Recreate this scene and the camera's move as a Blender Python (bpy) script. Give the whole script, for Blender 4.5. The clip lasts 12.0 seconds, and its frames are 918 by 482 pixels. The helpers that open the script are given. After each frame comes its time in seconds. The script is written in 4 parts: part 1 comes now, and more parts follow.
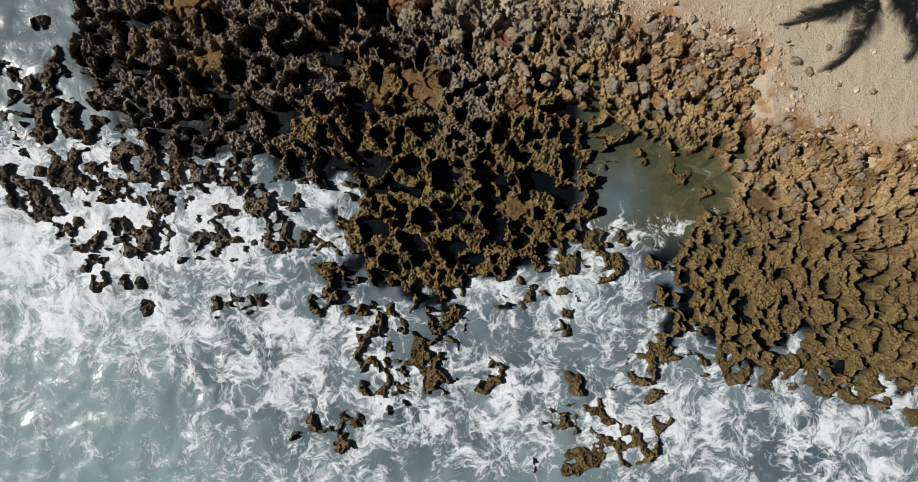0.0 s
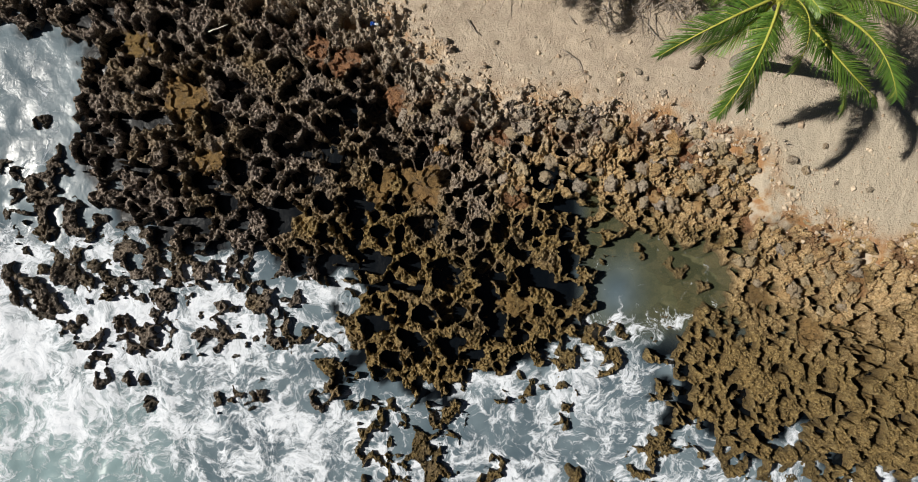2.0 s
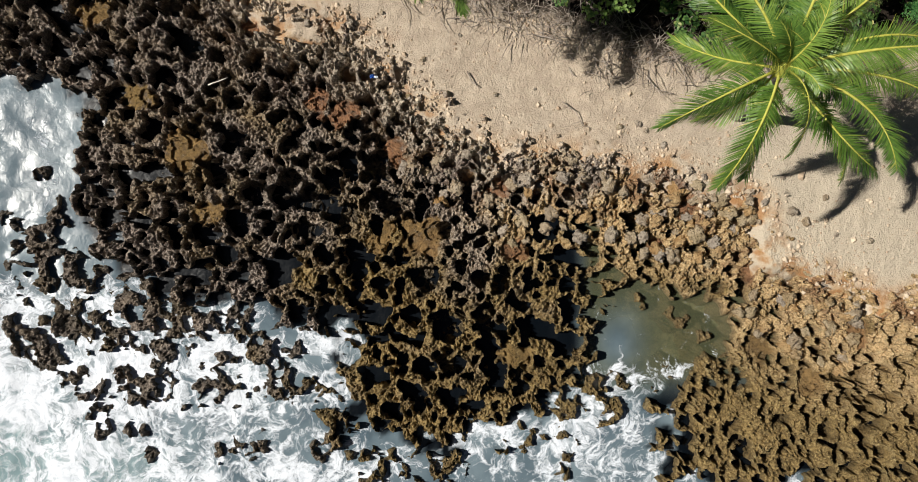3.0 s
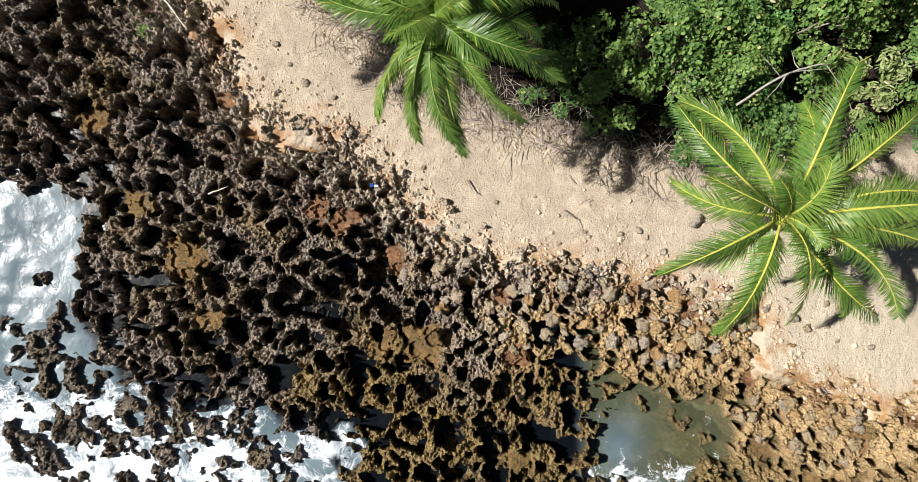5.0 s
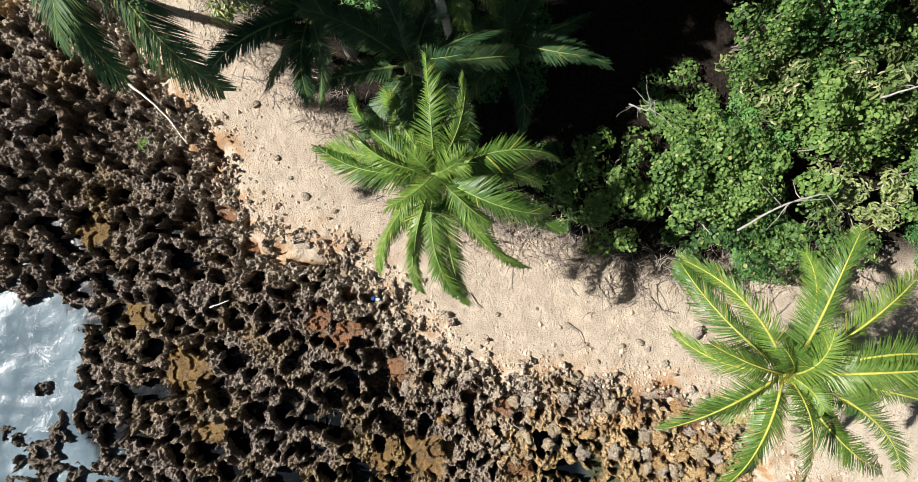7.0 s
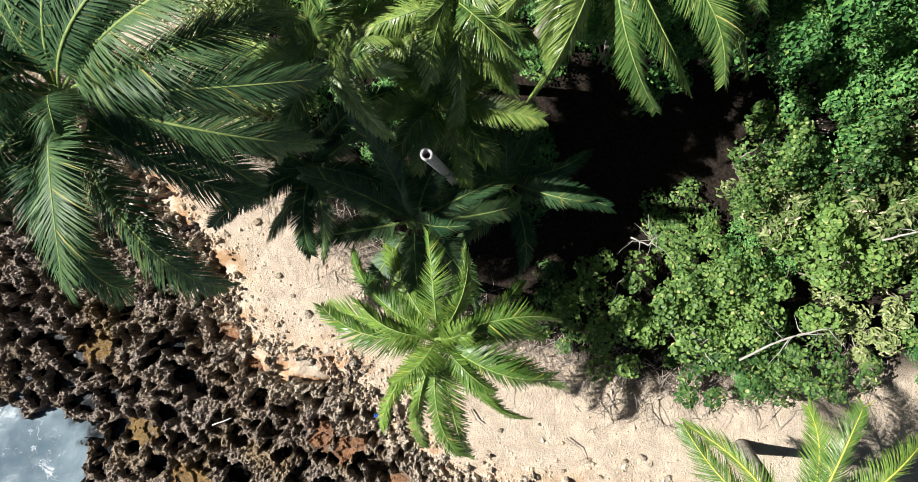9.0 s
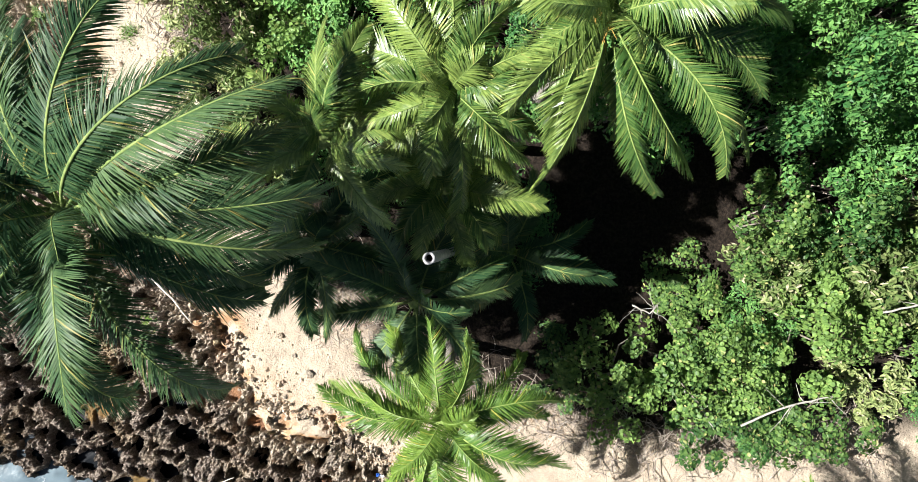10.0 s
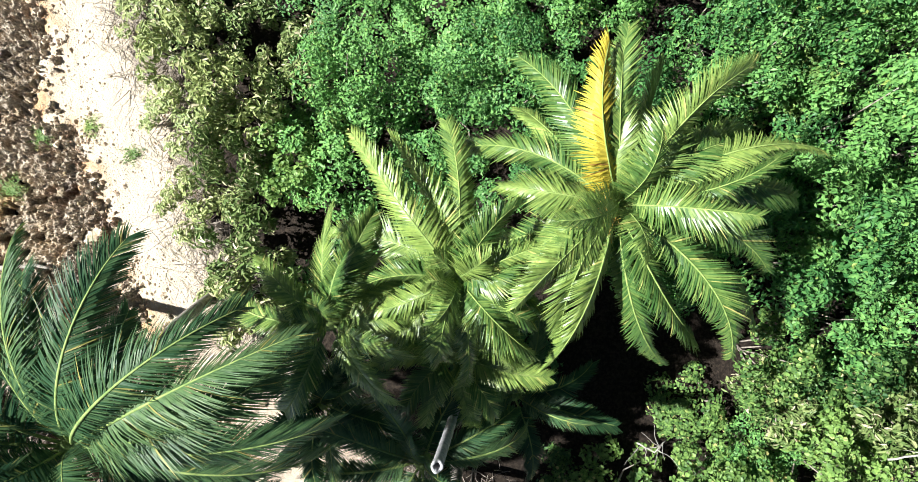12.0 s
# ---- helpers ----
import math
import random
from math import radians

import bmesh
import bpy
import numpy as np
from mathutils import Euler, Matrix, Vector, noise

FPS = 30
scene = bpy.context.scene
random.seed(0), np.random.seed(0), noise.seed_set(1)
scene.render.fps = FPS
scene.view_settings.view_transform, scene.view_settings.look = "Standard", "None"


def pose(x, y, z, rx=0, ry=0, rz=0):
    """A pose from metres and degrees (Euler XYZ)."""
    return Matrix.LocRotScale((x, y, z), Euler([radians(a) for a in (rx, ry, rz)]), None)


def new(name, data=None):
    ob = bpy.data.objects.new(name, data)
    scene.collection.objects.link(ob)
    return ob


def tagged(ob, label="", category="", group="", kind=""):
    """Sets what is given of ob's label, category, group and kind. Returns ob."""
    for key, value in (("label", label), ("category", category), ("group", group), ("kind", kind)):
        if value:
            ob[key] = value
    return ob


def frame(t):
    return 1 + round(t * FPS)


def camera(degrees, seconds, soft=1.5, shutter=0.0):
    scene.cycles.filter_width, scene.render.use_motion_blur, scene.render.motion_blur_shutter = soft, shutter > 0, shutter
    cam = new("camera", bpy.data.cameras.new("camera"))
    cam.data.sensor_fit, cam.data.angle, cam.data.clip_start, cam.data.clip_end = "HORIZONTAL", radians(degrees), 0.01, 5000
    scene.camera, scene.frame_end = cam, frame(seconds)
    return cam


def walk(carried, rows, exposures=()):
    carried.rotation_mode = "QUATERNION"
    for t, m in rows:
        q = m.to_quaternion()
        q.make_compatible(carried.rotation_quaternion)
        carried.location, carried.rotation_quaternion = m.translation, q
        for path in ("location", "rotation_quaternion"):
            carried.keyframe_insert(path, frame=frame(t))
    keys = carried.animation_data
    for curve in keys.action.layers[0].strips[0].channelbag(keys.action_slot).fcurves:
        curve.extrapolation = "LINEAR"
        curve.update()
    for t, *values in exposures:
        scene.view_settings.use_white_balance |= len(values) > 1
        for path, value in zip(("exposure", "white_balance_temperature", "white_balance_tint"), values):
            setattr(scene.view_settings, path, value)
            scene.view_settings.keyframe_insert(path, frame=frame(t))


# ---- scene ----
cam = camera(62.3, 12.0, soft=0.9)
METRES, EYE, TILT, LEAN, TURN = 20.0, 23.4, -90.0, 0.0, 0.0
ROWS = [
    (0.0, 0.0, 0.0, 0.0, 0.0, 0.0, -0.0),
    (0.5, 0.0018, -0.0027, 0.0368, 0.08, -0.05, 0.09),
    (1.0, 0.0011, -0.0047, 0.0758, 0.05, -0.17, 0.18),
    (1.5, 0.001, -0.0068, 0.1123, 0.05, -0.14, 0.26),
    (2.0, 0.0024, -0.0086, 0.1527, 0.09, -0.26, 0.34),
    (2.5, 0.0033, -0.0087, 0.1921, 0.13, -0.3, 0.4),
    (3.0, 0.0041, -0.0085, 0.2321, 0.16, -0.34, 0.5),
    (5.0, 0.0035, -0.0068, 0.3889, 0.09, -0.17, 0.77),
    (5.5, 0.0031, -0.0058, 0.4304, 0.08, -0.18, 0.85),
    (6.0, 0.0033, -0.0053, 0.473, 0.08, -0.23, 0.93),
    (6.5, 0.004, -0.0052, 0.5142, 0.12, -0.19, 1.0),
    (7.0, 0.0041, -0.0058, 0.5565, 0.09, -0.21, 1.07),
    (9.0, 0.0041, -0.0064, 0.7322, 0.04, -0.36, 1.37),
    (9.5, 0.0035, -0.0072, 0.7764, 0.01, -0.38, 1.45),
    (10.0, 0.0042, -0.007, 0.8215, 0.03, -0.42, 1.53),
    (10.5, 0.0034, -0.0074, 0.8666, 0.0, -0.43, 1.59),
    (11.0, 0.0026, -0.0076, 0.9114, -0.02, -0.38, 1.64),
    (11.5, 0.0015, -0.0076, 0.9561, -0.06, -0.34, 1.68),
    (12.0, 0.0018, -0.0074, 0.9995, -0.06, -0.34, 1.74),
]
walk(cam, [(t, pose(0, 0, EYE, TILT, LEAN, TURN) @ pose(METRES * x, METRES * y, METRES * z, 90 + pitch, roll, yaw)) for t, x, y, z, yaw, pitch, roll in ROWS],
     [(0.0, -0.15, 6500, 10), (2.5, 0.16, 6550, 10), (5.5, 0.8, 6300, 10), (7.0, 0.84, 6250, 10), (9.0, 1.08, 6200, 10), (9.5, 1.22, 6200, 10), (11.0, 1.52, 6050, 8), (12.0, 1.56, 6000, 7)])

# ---- world and sun ----
SUN = Vector((0.86, -0.10, -1.0)).normalized()
world = bpy.data.worlds.new("daylight")
scene.world = world
world.use_nodes = True
wn = world.node_tree.nodes
sky = wn.new("ShaderNodeTexSky")
sky.sky_type = "NISHITA"
sky.sun_disc = False
sky.sun_elevation = math.asin(-SUN.z)
sky.sun_rotation = math.atan2(-SUN.x, -SUN.y)
world.node_tree.links.new(sky.outputs[0], wn["Background"].inputs[0])
wn["Background"].inputs[1].default_value = 0.013
sun_data = bpy.data.lights.new("sun", "SUN")
sun_data.energy, sun_data.angle, sun_data.color = 5.0, radians(0.53), (1.0, 0.95, 0.87)
sun = new("sun", sun_data)
sun.rotation_mode = "QUATERNION"
sun.rotation_quaternion = SUN.to_track_quat("-Z", "Y")


# ---- materials ----
class Nodes:
    """A small builder for node materials."""

    def __init__(self, name):
        self.mat = bpy.data.materials.new(name)
        self.mat.use_nodes = True
        self.tree = self.mat.node_tree
        self.bsdf = self.tree.nodes["Principled BSDF"]
        self.out = self.tree.nodes["Material Output"]
        self.place = self.tree.nodes.new("ShaderNodeNewGeometry").outputs["Position"]

    def add(self, kind):
        return self.tree.nodes.new("ShaderNode" + kind)

    def link(self, a, b):
        self.tree.links.new(a, b)

    def put(self, socket, value):
        if isinstance(value, (int, float)):
            socket.default_value = value
        elif isinstance(value, tuple):
            socket.default_value = (*value, 1.0) if len(value) == 3 and socket.type == "RGBA" else value
        else:
            self.link(value, socket)

    def noise(self, scale, detail=4.0, rough=0.55, distortion=0.0, at=None):
        n = self.add("TexNoise")
        self.link(at or self.place, n.inputs["Vector"])
        n.inputs["Scale"].default_value, n.inputs["Detail"].default_value = scale, detail
        n.inputs["Roughness"].default_value, n.inputs["Distortion"].default_value = rough, distortion
        return n.outputs["Fac"]

    def edge(self, scale, at=None):
        n = self.add("TexVoronoi")
        n.feature = "DISTANCE_TO_EDGE"
        self.link(at or self.place, n.inputs["Vector"])
        n.inputs["Scale"].default_value = scale
        return n.outputs["Distance"]

    def span(self, value, a, b, c=0.0, d=1.0):
        n = self.add("MapRange")
        n.interpolation_type = "SMOOTHSTEP"
        for socket, v in zip(n.inputs[:5], (value, a, b, c, d)):
            self.put(socket, v)
        return n.outputs[0]

    def math(self, op, a, b=0.0):
        n = self.add("Math")
        n.operation = op
        self.put(n.inputs[0], a)
        self.put(n.inputs[1], b)
        return n.outputs[0]

    def mix(self, fac, a, b):
        n = self.add("Mix")
        n.data_type = "RGBA"
        self.put(n.inputs[0], fac)
        self.put(n.inputs[6], a)
        self.put(n.inputs[7], b)
        return n.outputs[2]

    def attr(self, name):
        n = self.add("Attribute")
        n.attribute_name = name
        return n.outputs["Fac"]

    def island(self):
        return self.tree.nodes["Geometry"].outputs["Random Per Island"]

    def chance(self):
        return self.add("ObjectInfo").outputs["Random"]

    def bump(self, height, strength, distance):
        n = self.add("Bump")
        n.inputs["Strength"].default_value, n.inputs["Distance"].default_value = strength, distance
        self.link(height, n.inputs["Height"])
        self.link(n.outputs[0], self.bsdf.inputs["Normal"])

    def done(self, colour, rough, spec=0.3):
        self.put(self.bsdf.inputs["Base Color"], colour)
        self.put(self.bsdf.inputs["Roughness"], rough)
        self.bsdf.inputs["Specular IOR Level"].default_value = spec
        return self.mat


def rock_material():
    m = Nodes("eroded_limestone")
    wide, mid, fine = m.noise(0.55, 3), m.noise(3.2, 5, 0.6), m.noise(15.0, 6, 0.8)
    dark = m.mix(m.span(mid, 0.35, 0.68), (0.15, 0.12, 0.098), (0.31, 0.25, 0.208))
    grey = m.mix(m.span(fine, 0.48, 0.60), dark, (0.62, 0.53, 0.455))
    ochre = m.mix(m.span(mid, 0.3, 0.7), (0.16, 0.105, 0.042), (0.36, 0.25, 0.098))
    ochre = m.mix(m.span(fine, 0.48, 0.62), ochre, (0.54, 0.405, 0.18))
    amount = m.math("ADD", m.attr("ochre"), m.math("MULTIPLY", m.math("SUBTRACT", wide, 0.5), 1.1))
    colour = m.mix(m.span(amount, 0.15, 0.85), grey, ochre)
    tan = m.mix(m.span(fine, 0.38, 0.60), (0.50, 0.405, 0.305), (0.80, 0.70, 0.57))
    warm = m.mix(m.span(fine, 0.38, 0.60), (0.53, 0.345, 0.155), (0.82, 0.62, 0.36))
    tan = m.mix(m.span(m.math("ADD", m.attr("ochre"), m.noise(0.9, 4)), 0.55, 1.05), tan, warm)
    colour = m.mix(m.math("MULTIPLY", m.attr("tan"), 0.92), colour, tan)
    # a paler colour in a broken band along the pits' rims
    rim_tone = m.mix(m.span(amount, 0.15, 0.85), (0.44, 0.38, 0.32), (0.46, 0.36, 0.18))
    colour = m.mix(m.math("MULTIPLY", m.attr("rim"), m.span(fine, 0.36, 0.58, 0.0, 0.75)), colour, rim_tone)
    mud = m.mix(m.span(mid, 0.35, 0.65), (0.17, 0.11, 0.04), (0.31, 0.205, 0.08))
    soil = m.mix(m.span(mid, 0.35, 0.65), (0.22, 0.105, 0.055), (0.36, 0.19, 0.10))
    floor = m.mix(m.attr("soil"), mud, soil)
    colour = m.mix(m.math("MULTIPLY", m.attr("mud"), m.span(mid, 0.25, 0.5)), colour, floor)
    colour = m.mix(m.math("MULTIPLY", m.attr("soil"), m.span(m.noise(1.5, 4), 0.47, 0.6, 0.0, 0.75)), colour, soil)
    colour = m.mix(m.span(fine, 0.42, 0.28), colour, (0.04, 0.032, 0.024))
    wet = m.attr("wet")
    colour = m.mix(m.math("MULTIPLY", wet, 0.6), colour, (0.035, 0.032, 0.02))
    nodules = m.add("TexVoronoi")
    nodules.feature = "SMOOTH_F1"
    m.link(m.place, nodules.inputs["Vector"])
    nodules.inputs["Scale"].default_value = 11.0
    lumps = m.math("SUBTRACT", 1.0, nodules.outputs["Distance"])
    colour = m.mix(m.span(lumps, 0.55, 0.35, 0.0, 0.3), colour, (0.04, 0.03, 0.022))
    m.bump(m.math("ADD", m.math("MULTIPLY", lumps, 0.5), m.math("ADD", fine, m.math("MULTIPLY", m.noise(55.0, 4, 0.7), 0.5))), 1.0, 0.10)
    return m.done(colour, m.span(wet, 0.0, 1.0, 0.9, 0.45), 0.25)


def stone_material():
    m = Nodes("loose_stone")
    mid, fine = m.noise(3.0, 5, 0.6), m.noise(7.0, 6, 0.7)
    a = m.mix(m.span(mid, 0.3, 0.7), (0.38, 0.315, 0.25), (0.62, 0.53, 0.43))
    b = m.mix(m.span(mid, 0.3, 0.7), (0.44, 0.33, 0.21), (0.62, 0.51, 0.36))
    colour = m.mix(m.span(m.chance(), 0.35, 0.75), a, b)
    colour = m.mix(m.span(fine, 0.5, 0.7), colour, (0.66, 0.57, 0.46))
    colour = m.mix(m.span(fine, 0.42, 0.30), colour, (0.10, 0.075, 0.05))
    m.bump(fine, 1.0, 0.35)
    return m.done(colour, 0.9)


def orange_stone_material():
    m = Nodes("orange_loose_stone")
    mid, fine = m.noise(3.0, 5, 0.6), m.noise(7.0, 6, 0.7)
    a = m.mix(m.span(mid, 0.3, 0.7), (0.46, 0.27, 0.11), (0.70, 0.49, 0.25))
    b = m.mix(m.span(mid, 0.3, 0.7), (0.42, 0.32, 0.18), (0.68, 0.55, 0.37))
    colour = m.mix(m.span(m.chance(), 0.35, 0.75), a, b)
    colour = m.mix(m.span(fine, 0.42, 0.30), colour, (0.12, 0.07, 0.03))
    m.bump(fine, 1.0, 0.35)
    return m.done(colour, 0.9)


def ground_material():
    m = Nodes("coral_sand")
    wide, mid, fine = m.noise(0.35, 3), m.noise(2.6, 6, 0.6), m.noise(38.0, 6, 0.75)
    sand = m.mix(m.span(wide, 0.35, 0.65), (0.47, 0.395, 0.31), (0.525, 0.435, 0.335))
    sand = m.mix(m.span(mid, 0.35, 0.62), sand, (0.40, 0.325, 0.25))
    sand = m.mix(m.span(fine, 0.45, 0.75), sand, (0.58, 0.49, 0.385))
    sand = m.mix(m.math("MULTIPLY", m.attr("pale"), 0.75), sand, (0.53, 0.46, 0.355))
    red = m.mix(m.span(mid, 0.35, 0.6), (0.46, 0.31, 0.17), (0.37, 0.20, 0.09))
    sand = m.mix(m.math("MULTIPLY", m.attr("soil"), m.span(m.noise(1.3, 4), 0.42, 0.58)), sand, red)
    # leaf litter, its colour taken near black to carry the growth's shade
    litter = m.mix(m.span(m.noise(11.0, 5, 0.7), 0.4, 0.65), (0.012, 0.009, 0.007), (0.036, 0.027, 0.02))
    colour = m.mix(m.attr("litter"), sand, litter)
    colour = m.mix(m.attr("seabed"), colour, m.mix(m.span(mid, 0.35, 0.65), (0.11, 0.11, 0.06), (0.26, 0.23, 0.12)))
    m.bump(m.math("ADD", m.math("MULTIPLY", m.noise(22.0, 4, 0.7), 0.55), m.noise(4.5, 5, 0.6)), 1.0, 0.09)
    return m.done(colour, 0.95, 0.15)


def water_material():
    m = Nodes("sea_water")
    shift = m.add("TexNoise")
    m.link(m.place, shift.inputs["Vector"])
    shift.inputs["Scale"].default_value, shift.inputs["Detail"].default_value = 0.75, 4
    bend = m.add("VectorMath")
    bend.operation = "MULTIPLY_ADD"
    m.link(shift.outputs["Color"], bend.inputs[0])
    bend.inputs[1].default_value = (1.5, 1.5, 0.0)
    m.link(m.place, bend.inputs[2])
    at = bend.outputs[0]
    lace = m.span(m.edge(0.9, at), 0.0, 0.10, 1.0, 0.0)
    net = m.span(m.edge(2.3, at), 0.0, 0.12, 1.0, 0.0)

    def threads(scale, thin, twist):
        n = m.noise(scale, 8, 0.62, twist, at)
        return m.math("POWER", m.math("SUBTRACT", 1.0, m.math("ABSOLUTE", m.math("SUBTRACT", m.math("MULTIPLY", n, 2.0), 1.0))), thin)

    strands = m.math("ADD", m.math("MULTIPLY", threads(0.9, 11.0, 0.5), 0.36), m.math("MULTIPLY", threads(2.6, 9.0, 0.4), 0.30))
    lines = m.math("ADD", m.math("MULTIPLY", lace, 0.10), m.math("ADD", m.math("MULTIPLY", net, 0.08), strands))
    froth = m.noise(0.7, 10, 0.68, 0.5, at)
    height = m.math("ADD", m.math("MULTIPLY", froth, 1.25), lines)
    level = m.math("SUBTRACT", 1.34, m.math("MULTIPLY", m.attr("foam"), 0.74))
    foam = m.math("MULTIPLY", m.span(height, level, m.math("ADD", level, 0.42)), m.math("SUBTRACT", 1.0, m.attr("pit")))
    body = m.mix(m.span(m.noise(0.4, 4), 0.35, 0.65), (0.075, 0.11, 0.137), (0.155, 0.205, 0.235))
    body = m.mix(m.attr("deep"), body, (0.20, 0.285, 0.305))
    body = m.mix(m.attr("clear"), body, (0.115, 0.12, 0.048))
    # near-black in the shelf's pits: their shade is put into the water's colour
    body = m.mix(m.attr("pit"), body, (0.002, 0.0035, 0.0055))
    white = m.mix(m.span(m.noise(7.0, 6, 0.7, 0.5, at), 0.3, 0.6), (0.50, 0.55, 0.61), (0.71, 0.75, 0.81))
    colour = m.mix(foam, body, white)
    see = m.math("MULTIPLY", m.math("MULTIPLY", m.attr("clear"), m.math("SUBTRACT", 1.0, foam)), 0.68)
    m.put(m.bsdf.inputs["Alpha"], m.math("SUBTRACT", 1.0, see))
    m.bsdf.inputs["IOR"].default_value = 1.33
    m.bump(m.math("ADD", m.math("MULTIPLY", m.noise(3.5, 5, 0.6, 0.5), 0.35), m.math("MULTIPLY", foam, 0.35)), 0.6, 0.07)
    return m.done(colour, m.span(foam, 0.0, 1.0, 0.26, 0.75), 0.5)


def leaf_material(name, low, high, odd, odd_from, glow, rough=0.5, spec=0.35):
    """A leaf that lets some light through; the odd leaves are yellowed or dry."""
    m = Nodes(name)
    grain = m.noise(9.0, 3)
    lot = m.math("ADD", m.math("MULTIPLY", m.island(), 0.5), m.math("MULTIPLY", m.chance(), 0.5))
    tone = m.mix(m.span(lot, 0.1, 0.9), low, high)
    tone = m.mix(m.span(grain, 0.3, 0.7, 0.0, 0.45), tone, low)
    tone = m.mix(m.span(m.island(), odd_from, min(1.0, odd_from + 0.06)), tone, odd)
    m.done(tone, rough, spec)
    thin = m.add("BsdfTranslucent")
    m.link(tone, thin.inputs[0])
    both = m.add("MixShader")
    both.inputs[0].default_value = glow
    m.link(m.bsdf.outputs[0], both.inputs[1])
    m.link(thin.outputs[0], both.inputs[2])
    m.link(both.outputs[0], m.out.inputs["Surface"])
    return m.mat


def wood_material(name, low, high, scale=8.0):
    m = Nodes(name)
    grain = m.noise(scale, 6, 0.65, 0.4)
    m.bump(grain, 0.7, 0.03)
    return m.done(m.mix(m.span(grain, 0.32, 0.68), low, high), 0.85)


ROCK, STONE, ORANGE_STONE = rock_material(), stone_material(), orange_stone_material()
GROUND, WATER = ground_material(), water_material()
PALM_LEAF = leaf_material("palm_leaflet", (0.075, 0.165, 0.028), (0.25, 0.37, 0.065), (0.42, 0.40, 0.08), 0.93, 0.32, 0.38, 0.5)
PALM_DEEP = leaf_material("deep_green_palm_leaflet", (0.024, 0.074, 0.032), (0.115, 0.19, 0.068), (0.30, 0.28, 0.08), 0.93, 0.28, 0.5, 0.35)
PALM_MID = leaf_material("fresh_green_palm_leaflet", (0.055, 0.13, 0.030), (0.33, 0.43, 0.105), (0.46, 0.44, 0.14), 0.94, 0.3, 0.34, 0.6)
PALM_GOLD = leaf_material("yellowed_palm_leaflet", (0.52, 0.43, 0.05), (0.74, 0.62, 0.10), (0.35, 0.2, 0.05), 0.9, 0.28)
GRAPE_LEAF = leaf_material("sea_grape_leaf", (0.030, 0.088, 0.023), (0.26, 0.40, 0.10), (0.50, 0.46, 0.18), 0.945, 0.3)
DRY_LEAF = leaf_material("pale_leathery_leaf", (0.11, 0.17, 0.05), (0.44, 0.48, 0.20), (0.50, 0.45, 0.30), 0.88, 0.2)
SHRUB_LEAF = leaf_material("small_shrub_leaf", (0.045, 0.145, 0.04), (0.24, 0.46, 0.12), (0.26, 0.34, 0.08), 0.95, 0.28)
GRASS = leaf_material("grass_blade", (0.10, 0.20, 0.03), (0.24, 0.33, 0.06), (0.4, 0.36, 0.15), 0.9, 0.25)
RACHIS = wood_material("yellow_green_rachis", (0.34, 0.34, 0.05), (0.48, 0.47, 0.10))
RACHIS_GREEN = wood_material("light_green_rachis", (0.15, 0.23, 0.055), (0.27, 0.35, 0.10))
RACHIS_DEEP = wood_material("green_rachis", (0.13, 0.20, 0.055), (0.25, 0.31, 0.10))
BARK = wood_material("palm_bark", (0.19, 0.165, 0.14), (0.36, 0.33, 0.29))
TWIG = wood_material("dead_twig_wood", (0.20, 0.16, 0.13), (0.42, 0.37, 0.32))
TWIG_PALE = wood_material("pale_dead_wood", (0.26, 0.24, 0.21), (0.42, 0.40, 0.36))
DRIFT = wood_material("bleached_driftwood", (0.52, 0.47, 0.40), (0.74, 0.70, 0.62))
# the dead trunk's weathered wood, its grey lowered to paint in shade
DRIFT_GREY = wood_material("weathered_shaded_trunk", (0.22, 0.22, 0.23), (0.38, 0.37, 0.38))
HUSK = wood_material("orange_flower_stalk", (0.50, 0.26, 0.05), (0.66, 0.42, 0.12))
HOLLOW = wood_material("dark_rotten_heart", (0.03, 0.022, 0.016), (0.07, 0.05, 0.035))
BLUE = wood_material("blue_plastic", (0.02, 0.09, 0.36), (0.04, 0.15, 0.5), 3.0)
PALE_PLASTIC = wood_material("white_plastic", (0.62, 0.66, 0.7), (0.8, 0.82, 0.84), 3.0)


# ---- fields of the plan ----
TABLE = np.random.RandomState(7).permutation(512)
GRAD = np.random.RandomState(8).uniform(0, 2 * np.pi, 512)
CELL = np.random.RandomState(9).uniform(0, 1, (512, 3))


def lattice(i, j, seed):
    return TABLE[(TABLE[(i + seed * 37) & 511] + j) & 511]


def smooth(a, b, x):
    t = np.clip((x - a) / (b - a), 0, 1)
    return t * t * (3 - 2 * t)


def grain(x, y, seed=0):
    """Gradient noise in about -1..1."""
    i, j = np.floor(x).astype(int), np.floor(y).astype(int)
    u, v = x - i, y - j
    su, sv = u * u * u * (u * (6 * u - 15) + 10), v * v * v * (v * (6 * v - 15) + 10)

    def corner(a, b):
        g = GRAD[lattice(i + a, j + b, seed)]
        return np.cos(g) * (u - a) + np.sin(g) * (v - b)

    low = corner(0, 0) * (1 - su) + corner(1, 0) * su
    high = corner(0, 1) * (1 - su) + corner(1, 1) * su
    return (low * (1 - sv) + high * sv) * 1.5


def rough(x, y, size, octaves, seed=0, gain=0.5):
    total, weight = 0.0, 1.0
    for k in range(octaves):
        total = total + weight * grain(x / size, y / size, seed + k)
        size, weight = size / 2.03, weight * gain
    return total


